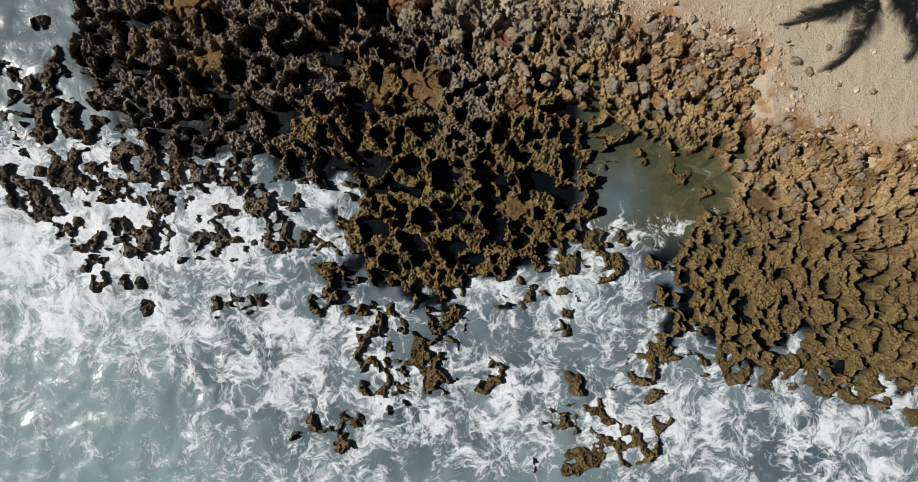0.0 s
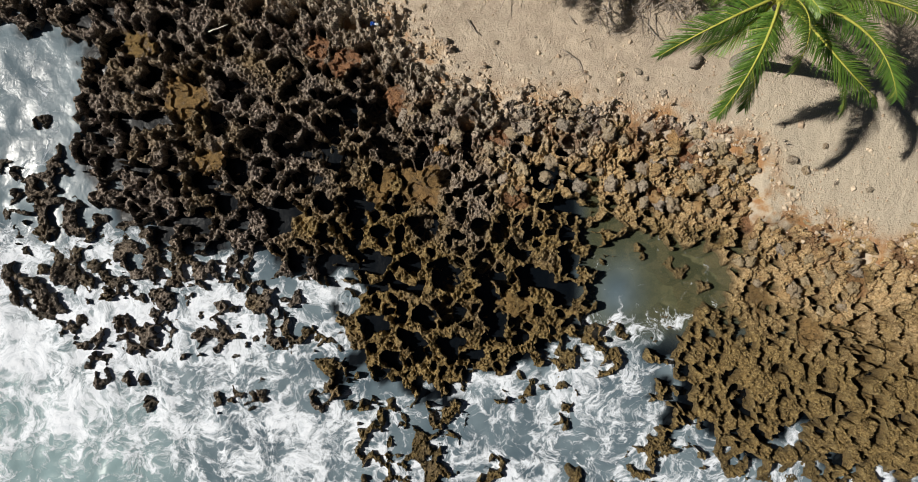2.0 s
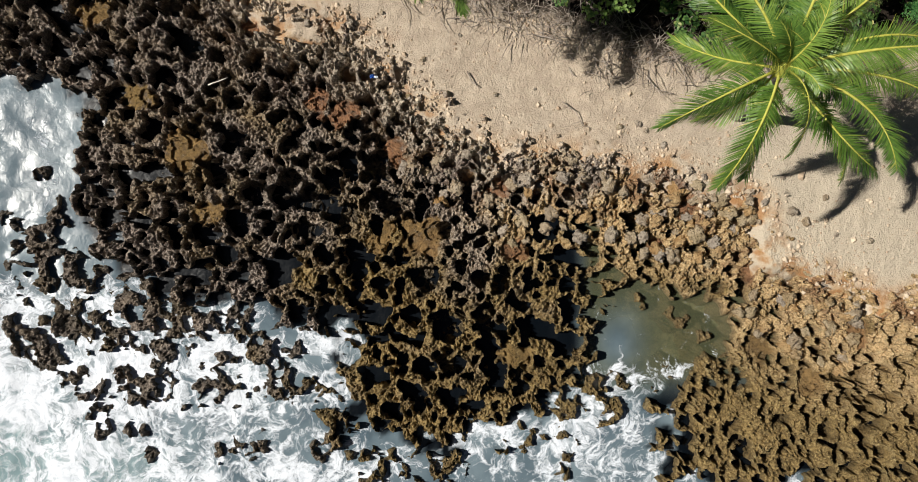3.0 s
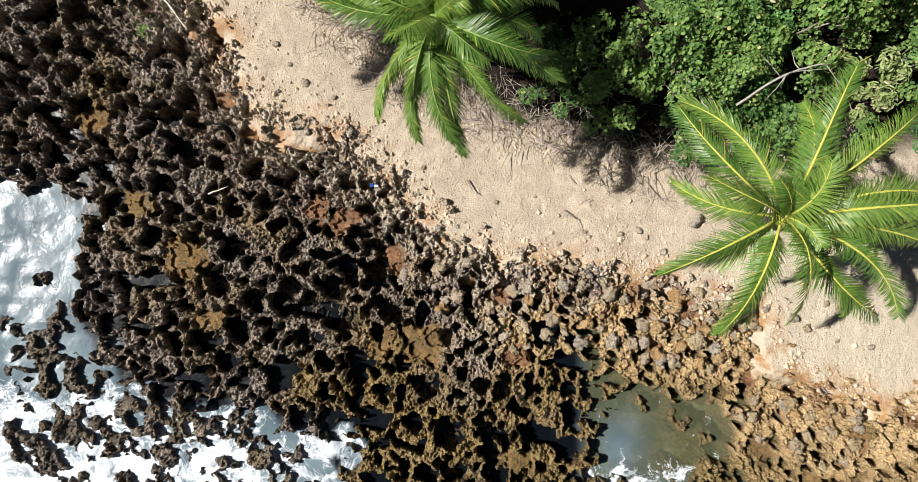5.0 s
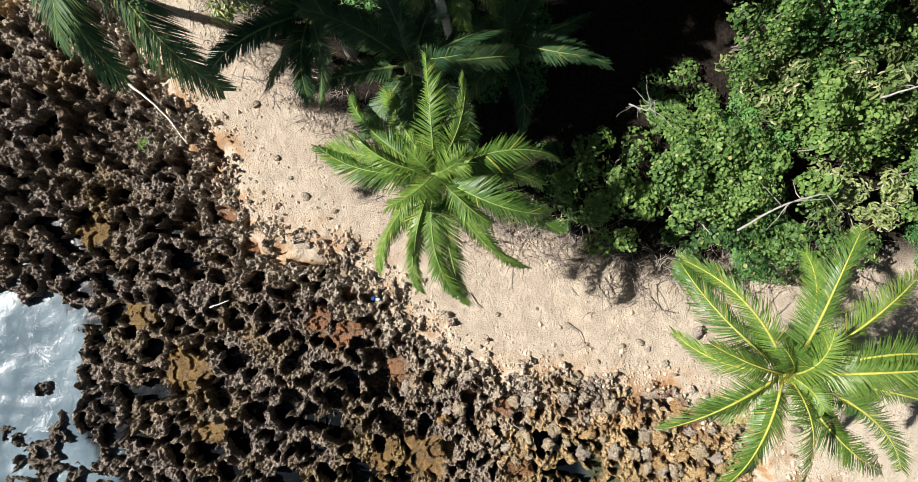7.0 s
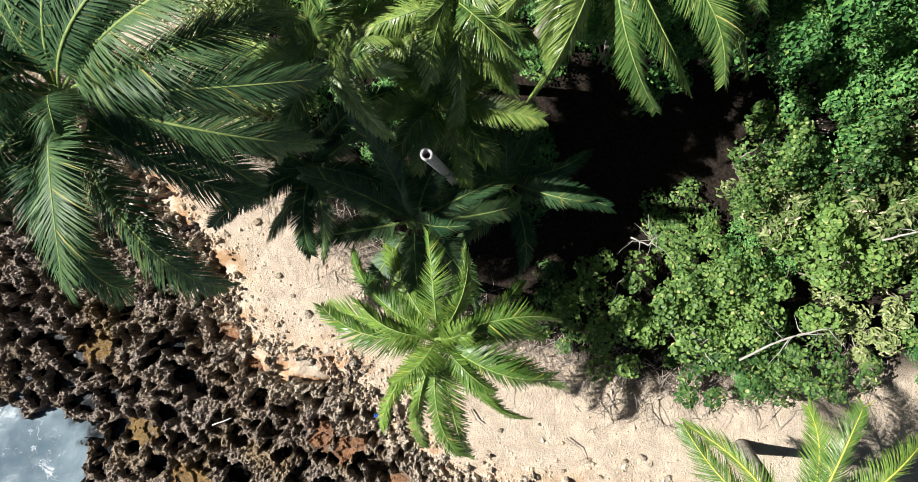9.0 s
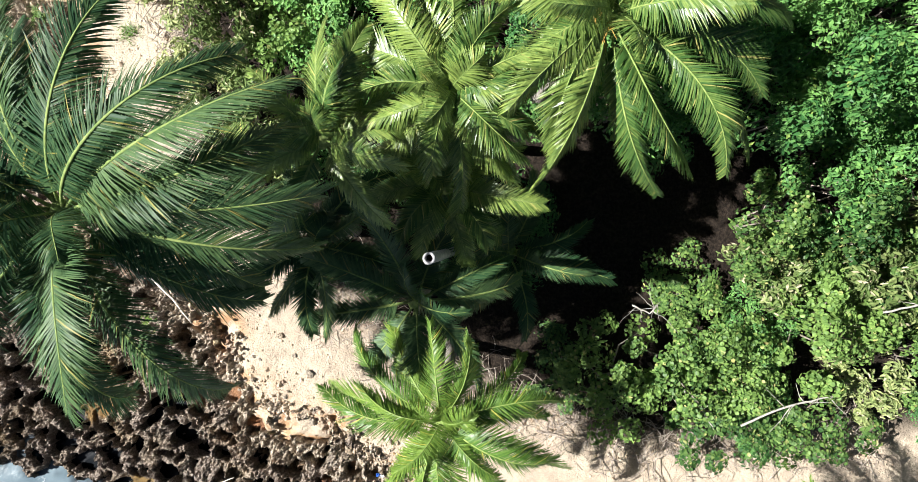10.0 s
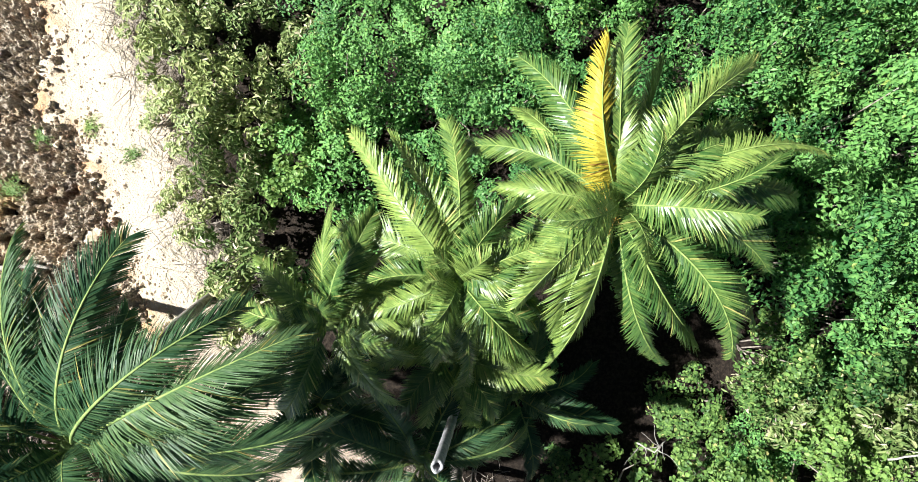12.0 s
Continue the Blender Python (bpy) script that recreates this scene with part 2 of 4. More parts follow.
def cells(x, y, size, seed):
    """Distances to the two nearest scattered points, and the nearest one's chance."""
    x, y = x / size, y / size
    i, j = np.floor(x).astype(int), np.floor(y).astype(int)
    near, second, luck = np.full(x.shape, 9.0), np.full(x.shape, 9.0), np.zeros(x.shape)
    for a in (-1, 0, 1):
        for b in (-1, 0, 1):
            c = CELL[lattice(i + a, j + b, seed)]
            d = np.hypot(i + a + 0.5 + 0.85 * (c[..., 0] - 0.5) - x, j + b + 0.5 + 0.85 * (c[..., 1] - 0.5) - y)
            closer = d < near
            second = np.where(closer, near, np.minimum(second, d))
            luck = np.where(closer, c[..., 2], luck)
            near = np.where(closer, d, near)
    return near * size, second * size, luck


def inside(x, y, outline):
    """Signed distance to a closed outline, positive inside."""
    best, odd = np.full(x.shape, 1e9), np.zeros(x.shape, bool)
    for (ax, ay), (bx, by) in zip(outline, outline[1:] + outline[:1]):
        ex, ey = bx - ax, by - ay
        t = np.clip(((x - ax) * ex + (y - ay) * ey) / (ex * ex + ey * ey + 1e-9), 0, 1)
        best = np.minimum(best, np.hypot(x - ax - t * ex, y - ay - t * ey))
        cross = ((ay > y) != (by > y)) & (x < ex * (y - ay) / (ey if abs(ey) > 1e-9 else 1e-9) + ax)
        odd ^= cross
    return np.where(odd, best, -best)


# the land's edge towards the sea, with the tide pool's inlet
SHORE = [(-40, 10.5), (-16, 10.2), (-13.1, 9.4), (-11.8, 9.0), (-11.8, 5.2), (-11.1, 3.8), (-9.6, 3.2), (-8.9, 2.4), (-6.9, 2.5), (-5.6, 2.3),
         (-5.1, 1.4), (-3.7, 1.7), (-3.5, -0.2), (-4.1, -1.0), (-4.4, -2.0), (-3.0, -1.6), (-1.9, -2.0), (-1.0, -2.2), (0.3, -1.9), (1.6, -1.2),
         (2.8, -0.7), (3.9, 0.0), (4.2, 1.5), (4.3, 2.7), (5.0, 3.0), (6.3, 2.7), (7.5, 2.5), (8.4, 1.9), (8.4, 1.1), (7.6, 0.9),
         (6.5, 0.6), (6.0, -0.4), (5.9, -2.5), (6.8, -3.2), (7.6, -2.7), (8.5, -3.9), (9.3, -4.4), (10.3, -3.1), (11.1, -4.1), (12.4, -4.8),
         (13.5, -4.5), (16, -4.3), (40, -4.0), (40, 80), (-40, 80)]
# where the rock ends and the sand begins
BEACH = [(-40, 32), (-12.6, 29), (-12.0, 26.5), (-12.2, 24.0), (-11.3, 23.2), (-10.7, 22.0), (-10.4, 20.4), (-9.4, 18.2), (-8.4, 15.9), (-7.7, 14.9),
         (-6.6, 14.0), (-6.5, 12.6), (-5.6, 11.7), (-5.0, 10.9), (-4.3, 11.1), (-3.1, 10.8), (-2.4, 10.0), (-1.5, 9.2), (-0.6, 8.1), (0.9, 7.1),
         (3.9, 7.0), (5.3, 6.5), (6.5, 6.6), (7.5, 5.9), (8.9, 5.7), (9.2, 4.2), (10.0, 3.8), (11.4, 3.1), (12.4, 2.7), (16, 2.2),
         (40, 1.5), (40, 80), (-40, 80)]
# where the sand ends and the growth begins
GROWTH = [(-9.9, 80), (-9.9, 27.6), (-9.3, 25.6), (-8.4, 24.2), (-8.1, 22.5), (-7.9, 20.4), (-6.6, 17.6), (-4.6, 15.4), (-3.2, 14.2), (-1.4, 12.4),
          (1.4, 11.2), (3.1, 10.7), (5.2, 9.9), (7.5, 9.8), (12.2, 10.2), (16, 9.6), (40, 9), (40, 80)]
# rocks that stand off the shore: x, y, radius
ISLETS = [(-12.3, 5.4, .38), (-12.9, 6.7, .3), (-12.2, 4.0, .4), (-13.1, 4.7, .35), (-12.9, 1.2, .45), (-12.1, .6, .5), (-11.0, 1.2, .5), (-11.3, -.3, .6), (-10.4, .2, .4), (-10.0, -.4, .3), (-11.1, -1.2, .35), (-9.6, -1.9, .3),
          (-10.1, -1.3, .3), (-7.9, -.4, .55), (-7.5, 1.1, .5), (-6.5, 2.0, .5), (-9.0, 1.6, .55), (-6.2, 1.1, .45), (-7.3, -2.0, .33), (-6.7, -1.9, .33),
          (-6.1, -1.7, .25), (-12.9, 3.8, .6), (-12.7, 4.9, .5), (-11.6, 3.5, .5), (-10.2, 2.5, .5), (-13.5, 1.5, .4), (-8.2, 2.2, .5), (-5.0, .2, .3)]
ISLETS += [(-4.0, -.6, .5), (-4.3, -1.9, .35), (-2.7, -2.7, .5), (-2.8, -3.7, .5), (-2.6, -4.4, .5), (-2.0, -5.0, .4), (-1.7, -3.7, .5), (-1.1, -3.3, .5),
           (-.8, -2.5, .5), (-.6, -4.4, .4), (-4.6, -5.7, .35), (-3.5, -5.6, .42), (-3.6, -6.3, .35), (-.1, -2.6, .5), (.9, -4.1, .4), (2.4, -1.5, .5),
           (3.3, -1.9, .33), (3.2, -2.4, .3), (3.1, -.6, .5), (4.5, -.4, .85), (3.7, -4.4, .3), (4.0, -4.9, .25), (3.0, -5.5, .35), (4.6, -5.8, .4)]
ISLETS += [(5.3, -6.2, .4), (3.7, -6.6, .4), (5.5, -6.9, .45), (2.1, -6.9, .25), (5.7, -3.9, .6), (6.0, -4.5, .45), (6.5, -3.2, .5), (8.2, -3.5, .5),
           (8.9, -4.1, .5), (11.0, -3.5, .6), (12.3, -4.2, .6), (13.3, -3.7, .6), (14.0, -5.5, .4), (6.2, -5.6, .35), (10.0, -3.9, .35), (7.3, -3.8, .35)]
ISLETS += [(4.6, 2.3, .16), (6.7, 2.1, .25), (7.4, 1.5, .2), (5.6, 2.6, .2)]
# the widest gaps in the shelf: x, y, radius
GAPS = [(-0.53, 4.86, 0.29), (-1.74, 4.02, 0.28), (-3.04, 4.02, 0.37), (-4.07, 4.16, 0.26), (-1.00, 3.37, 0.35), (-1.74, 3.18, 0.26), (-2.44, 3.27,
        0.28), (-3.00, 3.51, 0.23), (0.12, 3.74, 0.22), (-0.35, 1.88, 0.42), (-1.46, 2.25, 0.28), (0.68, 3.37, 0.26), (2.17, 3.18, 0.23), (3.28,
        3.18, 0.26), (1.24, 4.86, 0.28), (1.05, 5.41, 0.23), (2.35, 1.79, 0.37), (3.10, 1.41, 0.37), (3.37, 2.34, 0.28), (-1.09, 0.76, 0.28),
        (-0.16, 0.76, 0.30), (-1.46, -0.17, 0.33), (-2.67, 0.30, 0.33), (-1.81, 0.95, 0.20), (-2.13, -0.12, 0.16), (-2.07, -0.63, 0.28), (0.54,
        -0.45, 0.28), (1.89, -0.07, 0.20), (2.54, 0.86, 0.23), (-1.93, 5.69, 0.28)]
GAPS += [(-9.73, 5.20, 0.26), (-8.60, 4.67, 0.30), (-6.76, 5.12, 0.38), (-8.60, 3.70, 0.26), (-8.08, 3.48, 0.34), (-7.66, 4.83, 0.38), (-7.25, 4.22,
        0.34), (-4.63, 4.97, 0.22), (-5.38, 3.77, 0.45), (-10.55, 3.85, 0.36), (-11.53, 3.77, 0.32), (-12.43, 3.81, 0.27), (-10.03, 3.25, 0.22),
        (-9.76, 2.91, 0.19), (-9.05, 3.10, 0.30), (-11.08, 2.73, 0.34), (-12.28, 4.79, 0.26), (-7.40, 2.73, 0.34), (-8.30, 2.88, 0.26), (-5.98,
        2.28, 0.41), (-8.30, 2.05, 0.22), (-9.95, 2.50, 0.22), (-8.98, 3.96, 0.16), (-9.46, 5.74, 0.15)]
GAPS += [(-12.99, 10.03, 0.22), (-11.49, 9.88, 0.30), (-10.59, 9.88, 0.28), (-8.38, 10.70, 0.30), (-7.93, 10.25, 0.30), (-8.90, 9.50, 0.38), (-8.53,
        8.79, 0.26), (-9.12, 8.75, 0.30), (-9.35, 8.00, 0.34), (-7.18, 10.10, 0.22), (-6.76, 8.75, 0.22), (-6.80, 7.55, 0.39), (-6.05, 9.95, 0.30),
        (-5.08, 9.57, 0.26), (-5.45, 8.22, 0.26), (-7.33, 8.00, 0.22), (-10.33, 7.70, 0.26), (-9.35, 6.73, 0.38), (-10.18, 6.65, 0.38), (-10.62,
        7.25, 0.19), (-9.95, 8.45, 0.26), (-5.15, 7.40, 0.22), (-7.25, 6.65, 0.30), (-11.75, 8.15, 0.22), (-7.70, 6.95, 0.22)]
# half-drowned reef flats off the shore
REEFS = [[(-14.5, 6.0), (-11.5, 4.2), (-5.2, 2.6), (-3.4, 0.0), (-5.2, -0.9), (-9.2, -0.5), (-12.3, -0.2), (-14.2, 1.2)],
         [(-3.6, -1.7), (0.6, -2.0), (0.2, -3.0), (-0.4, -4.7), (-2.3, -5.3), (-3.2, -3.2)],
         [(2.2, -0.8), (3.9, -0.3), (3.6, -2.6), (2.4, -2.0)], [(5.4, -3.1), (6.7, -3.0), (6.5, -5.2), (5.3, -4.6)],
         [(2.8, -5.2), (4.4, -4.4), (6.3, -5.6), (6.0, -7.4), (3.2, -7.2)], [(6.6, -3.0), (9.5, -3.6), (14.5, -4.0), (14.5, -5.0), (9.0, -4.9), (7.0, -4.0)],
         [(-5.0, -5.3), (-3.2, -5.2), (-3.1, -6.6), (-4.9, -6.4)]]
# hollows in the shelf with a floor of red soil or of ochre mud: x, y, radius, redness
FLOORS = [(-4.1, 8.7, .55, 1), (-3.3, 8.4, .5, 1), (-1.8, 7.2, .5, .9), (-6.9, 11.9, .4, 1), (-6.0, 11.1, .4, 1), (1.2, 6.1, .35, 1), (1.7, 4.3, .5, .7),
          (-1.1, 4.6, .8, .15), (6.8, 5.5, .5, 1), (-11.1, 11.5, .6, .1), (-8.3, 7.4, .8, .1), (-9.8, 9.1, .6, 0), (-2.4, 4.6, .5, .1), (1.6, 1.0, .7, 0),
          (9.2, 1.2, .5, .15), (10.6, .2, .45, .15), (8.7, 3.6, .5, .7), (12.0, 1.6, .5, .5), (-7.4, 5.4, .6, .1), (5.9, 4.2, .4, .8)]


def land(x, y):
    """Heights of rock shelf and sand, and what covers them, at points of the plan."""
    wx, wy = x + 0.28 * rough(x, y, 1.1, 3, 1), y + 0.28 * rough(x, y, 1.1, 3, 5)
    sea = inside(wx + 0.6 * rough(x, y, 0.9, 2, 151), wy + 0.6 * rough(x, y, 0.9, 2, 155), SHORE)
    sand = inside(wx, wy, BEACH)
    isle = np.full(x.shape, -1.0)
    for ix, iy, r in ISLETS:
        isle = np.maximum(isle, (r + 0.12) - np.hypot(wx - ix, wy - iy))
    reef = np.full(x.shape, -9.0)
    for outline in REEFS:
        reef = np.maximum(reef, inside(wx, wy, outline))
    shelf = -0.95 + 1.32 * smooth(-0.35, 0.30, sea) + 0.50 * smooth(0.2, 4.0, sea)
    shelf = np.maximum(shelf, -0.95 + (1.05 + 0.24 * rough(x, y, 1.3, 3, 111)) * smooth(-0.4, 0.3, reef))
    shelf = np.maximum(shelf, -0.95 + 1.18 * smooth(-0.30, 0.20, isle))
    # the honeycomb of solution pits
    px, py = x + 0.15 * rough(x, y, 0.6, 3, 11), y + 0.15 * rough(x, y, 0.6, 3, 15)
    n1, n2, luck = cells(px * 1.06, py * 0.92 + 0.2 * px, 0.78, 3)
    m1, m2, luck2 = cells(px * 0.8 + py * 0.6, py * 0.8 - px * 0.6, 0.36, 4)
    upper = smooth(-2.6, -0.2, sand)                       # lumpy belt along the sand
    ochre_side = smooth(5.0, 8.0, x + 0.35 * y) * (1 - smooth(3.0, 6.0, y))
    few = np.clip(0.42 * upper + 0.12 * ochre_side + 0.5 * smooth(15, 20, y), 0, 0.8)
    hole = 1 - smooth(-0.025, 0.03, m1 - (0.05 + 0.11 * luck2) * (1 - 0.4 * few) * (luck2 > 0.5 + 0.3 * few))
    # a maze of gaps between knobs, longer across the shore than along it
    maze = rough(px * 1.03 + 0.15 * py, py * 0.97 - 0.15 * px, 0.47, 2, 21, 0.55)
    broad = rough(px, py, 0.58, 2, 27, 0.5)
    maze = maze * (1 - ochre_side) + broad * ochre_side + 0.12
    # walls of the honeycomb, thin in places, with some of its cells filled
    wall = 0.066 + 0.08 * rough(x, y, 0.8, 2, 221) + 0.35 * smooth(0.80, 0.86, luck)
    comb = 2.6 * (wall - 0.5 * (n2 - n1))
    maze = 0.42 * maze + np.maximum(comb, -0.9) * (1 - 0.2 * ochre_side) + 0.02 + 0.06 * ochre_side
    # rounded lumps on the ochre side and along the sand
    bx, by = px + 0.16 * rough(x, y, 0.33, 3, 261), py + 0.16 * rough(x, y, 0.33, 3, 265)
    l1, _, luck3 = cells(bx * 0.9 + 0.3 * by, by * 0.9 - 0.3 * bx, 0.52, 13)
    dome = 1 - np.clip(l1 / 0.36, 0, 1) ** 2
    for hx, hy, r in GAPS:
        near = (np.abs(x - hx) < 1.2) & (np.abs(y - hy) < 1.2)
        d = np.hypot(px[near] - hx, py[near] - hy) / r
        maze[near] += 0.9 * np.exp(-((d - 1.75) / 0.45) ** 2) * (1 - few[near]) - 2.2 * np.exp(-(d / 0.85) ** 4)
    brink = (maze + 0.12 - 0.11 * (1 - smooth(3.5, 6.5, y + 0.35 * x)) + 0.5 * few + 0.04 * ochre_side + 0.22 * rough(x, y, 2.3, 2, 25))
    gap = 1 - smooth(-0.05, 0.05, brink)
    pit = np.maximum(hole, gap)
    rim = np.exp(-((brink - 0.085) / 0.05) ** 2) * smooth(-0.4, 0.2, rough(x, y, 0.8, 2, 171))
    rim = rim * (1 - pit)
    pit = pit * smooth(-0.25, 0.15, np.maximum(np.maximum(sea, reef), isle - 0.1))
    bulge = np.clip(n2 - n1, 0, 0.4)
    # knobs, nodules and pores of the tops
    kx, ky = x + 0.05 * rough(x, y, 0.17, 2, 201), y + 0.05 * rough(x, y, 0.17, 2, 205)
    k1, k2, kluck = cells(kx, ky, 0.25, 7)
    b1, b2, bluck = cells(kx * 0.8 + ky * 0.6, ky * 0.8 - kx * 0.6, 0.105, 8)
    knob = (0.10 + 0.10 * kluck) * (1 - np.clip(k1 / 0.19, 0, 1) ** 2) + (0.035 + 0.05 * bluck) * (1 - np.clip(b1 / 0.085, 0, 1) ** 2)
    pore = smooth(0.62, 0.70, bluck) * (1 - smooth(0.02, 0.05, b1)) + smooth(0.80, 0.86, kluck) * (1 - smooth(0.03, 0.08, k1))
    fine = knob + 0.05 * rough(x, y, 0.30, 3, 35, 0.6) + 0.05 * grain(x / 0.085, y / 0.085, 45) + 0.03 * grain(x / 0.05, y / 0.05, 47) - 0.2 * pore
    low = 1 - smooth(-0.3, 0.8, sea)                       # washed, flatter rock along the water
    top = shelf + 0.10 * rough(x, y, 1.6, 3, 31) + fine * (1 + 0.7 * upper - 0.2 * ochre_side - 0.35 * low) - 0.10
    top = top + (0.12 * ochre_side + 0.18 * upper) * (dome * (0.7 + 0.6 * luck3) - 0.55)
    top = top + upper * (0.3 * bulge + 0.12 * rough(x, y, 0.5, 3, 47))
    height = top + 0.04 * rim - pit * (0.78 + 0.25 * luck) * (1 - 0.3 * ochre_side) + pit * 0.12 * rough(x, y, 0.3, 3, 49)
    mud, soil = np.zeros(x.shape), np.zeros(x.shape)
    uneven = 0.05 * rough(x, y, 0.5, 2, 57)
    ragged = 0.28 * rough(x, y, 0.45, 3, 251)
    for fx, fy, r, red in FLOORS:
        d = 1 - smooth(0.65, 0.95, np.hypot(wx - fx, wy - fy) / r + ragged)
        flat = shelf - 0.20 + 0.08 * red + uneven
        low = d > 0.05
        height = np.where(low, height * (1 - d) + d * np.clip(height, flat - 0.06, flat + 0.06), height)
        mud = np.maximum(mud, np.where(low, d, 0))
        soil = np.maximum(soil, d * red)
    hollow = smooth(0.05, 0.45, shelf - height)
    soil = np.maximum(soil, upper * smooth(-0.3, 0.25, rough(x, y, 2.2, 3, 51)) * (0.7 + 0.3 * smooth(0, 3, x)))
    mud = np.maximum(mud, hollow * np.maximum(upper, 0.9 * ochre_side))
    beach = 1.02 + 0.06 * rough(x, y, 2.5, 3, 61) + 0.02 * rough(x, y, 0.4, 3, 65)
    blend = smooth(-0.15, 0.6, sand + 0.7 * rough(x, y, 0.55, 3, 71))
    height = height * (1 - blend) + (beach - 0.12) * blend
    ochre = np.clip(0.30 + 0.2 * rough(x, y, 1.5, 2, 241) + 0.65 * ochre_side + 0.6 * (1 - smooth(1.0, 5.5, sea)) * smooth(-6, -2, x) - 0.3 * upper * (1 - ochre_side), 0, 1)
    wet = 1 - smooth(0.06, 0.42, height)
    tan = np.maximum(smooth(-4.2, -1.6, sand) * smooth(-1.5, 2.0, x), np.maximum(0.95 * smooth(-2.1, -0.4, sand), 1.0 * smooth(15, 19.5, y))) * smooth(-0.85, -0.1, rough(x, y, 1.2, 3, 131))
    return height, beach, sea, sand, isle, mud, soil, ochre, wet, tan, rim, pit * (1 - blend) * (1 - 0.8 * mud) * (1 - 0.2 * ochre_side)


def field(name, mesh, values):
    layer = mesh.attributes.new(name, "FLOAT", "POINT")
    layer.data.foreach_set("value", np.ascontiguousarray(values, dtype=np.float32))


def sheet(name, xs, ys, z, keep, material, fields, soft=True, shift=(0.0, 0.0)):
    """A mesh over a grid of the plan; keep says which points belong to it, shift moves them sideways."""
    ny, nx = z.shape
    index = np.arange(nx * ny).reshape(ny, nx)
    quad = np.stack((index[:-1, :-1], index[:-1, 1:], index[1:, 1:], index[1:, :-1]), -1).reshape(-1, 4)
    quad = quad[keep.ravel()[quad].any(1)]
    used = np.unique(quad)
    back = np.zeros(nx * ny, int)
    back[used] = np.arange(len(used))
    quad = back[quad]
    gx, gy = np.meshgrid(xs, ys)
    gx, gy = gx + shift[0], gy + shift[1]
    points = np.stack((gx.ravel(), gy.ravel(), z.ravel()), -1)[used]
    mesh = bpy.data.meshes.new(name)
    mesh.vertices.add(len(points))
    mesh.vertices.foreach_set("co", points.astype(np.float32).ravel())
    mesh.loops.add(quad.size)
    mesh.loops.foreach_set("vertex_index", quad.astype(np.int32).ravel())
    mesh.polygons.add(len(quad))
    mesh.polygons.foreach_set("loop_start", np.arange(0, quad.size, 4, dtype=np.int32))
    mesh.polygons.foreach_set("use_smooth", np.full(len(quad), soft))
    mesh.update(calc_edges=True)
    for key, values in fields.items():
        field(key, mesh, values.ravel()[used])
    mesh.materials.append(material)
    return new(name, mesh)


def stretch(low, high, step, far):
    """Grid lines: close between low and high, ever wider out to far."""
    mid = list(np.arange(low, high + step / 2, step))
    out, gap = [], step
    while not out or out[-1] < far:
        gap *= 1.7
        out.append((out[-1] if out else 0) + gap)
    return np.array([low - o for o in reversed(out)] + mid + [high + o for o in out])


# ---- ground, rock shelf and sea ----
def build_ground():
    xs, ys = stretch(-16, 16, 0.12, 2500), stretch(-9, 32, 0.12, 2500)
    gx, gy = np.meshgrid(xs, ys)
    wx, wy = gx + 0.28 * rough(gx, gy, 1.1, 3, 1), gy + 0.28 * rough(gx, gy, 1.1, 3, 5)
    sand, sea, growth = inside(wx, wy, BEACH), inside(gx, gy, SHORE), inside(wx, wy, GROWTH)
    beach = 1.02 + 0.06 * rough(gx, gy, 2.5, 3, 61) + 0.02 * rough(gx, gy, 0.4, 3, 65)
    under = -1.3 + 0.5 * smooth(-2.0, 1.0, sea) + 0.1 * rough(gx, gy, 1.2, 3, 81)
    up = smooth(-2.0, 0.1, sand + 0.4 * rough(gx, gy, 0.9, 3, 231))
    z = under * (1 - up) + beach * up + 0.25 * smooth(0.5, 4.0, growth)
    far = smooth(30, 120, np.abs(gx)) + smooth(40, 140, np.abs(gy - 10))
    z = np.where(sea < -2, z - 2.0 * np.clip(far, 0, 1), z)
    pale = smooth(5.5, 9.0, gx) * (1 - smooth(6.5, 9.0, gy)) + smooth(16, 20, gy)
    # litter: leaf litter under the growth, with painted-in shade
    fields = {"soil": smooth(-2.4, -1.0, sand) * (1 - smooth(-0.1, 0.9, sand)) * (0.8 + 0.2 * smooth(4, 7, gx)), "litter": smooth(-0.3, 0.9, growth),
              "pale": np.clip(pale, 0, 1), "seabed": 1 - smooth(-2.2, -1.4, sand)}
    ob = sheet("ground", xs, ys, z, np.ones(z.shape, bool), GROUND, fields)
    return tagged(ob, "pale tan coral sand strewn with grit and shade-darkened leaf litter", "sand", kind="structure")


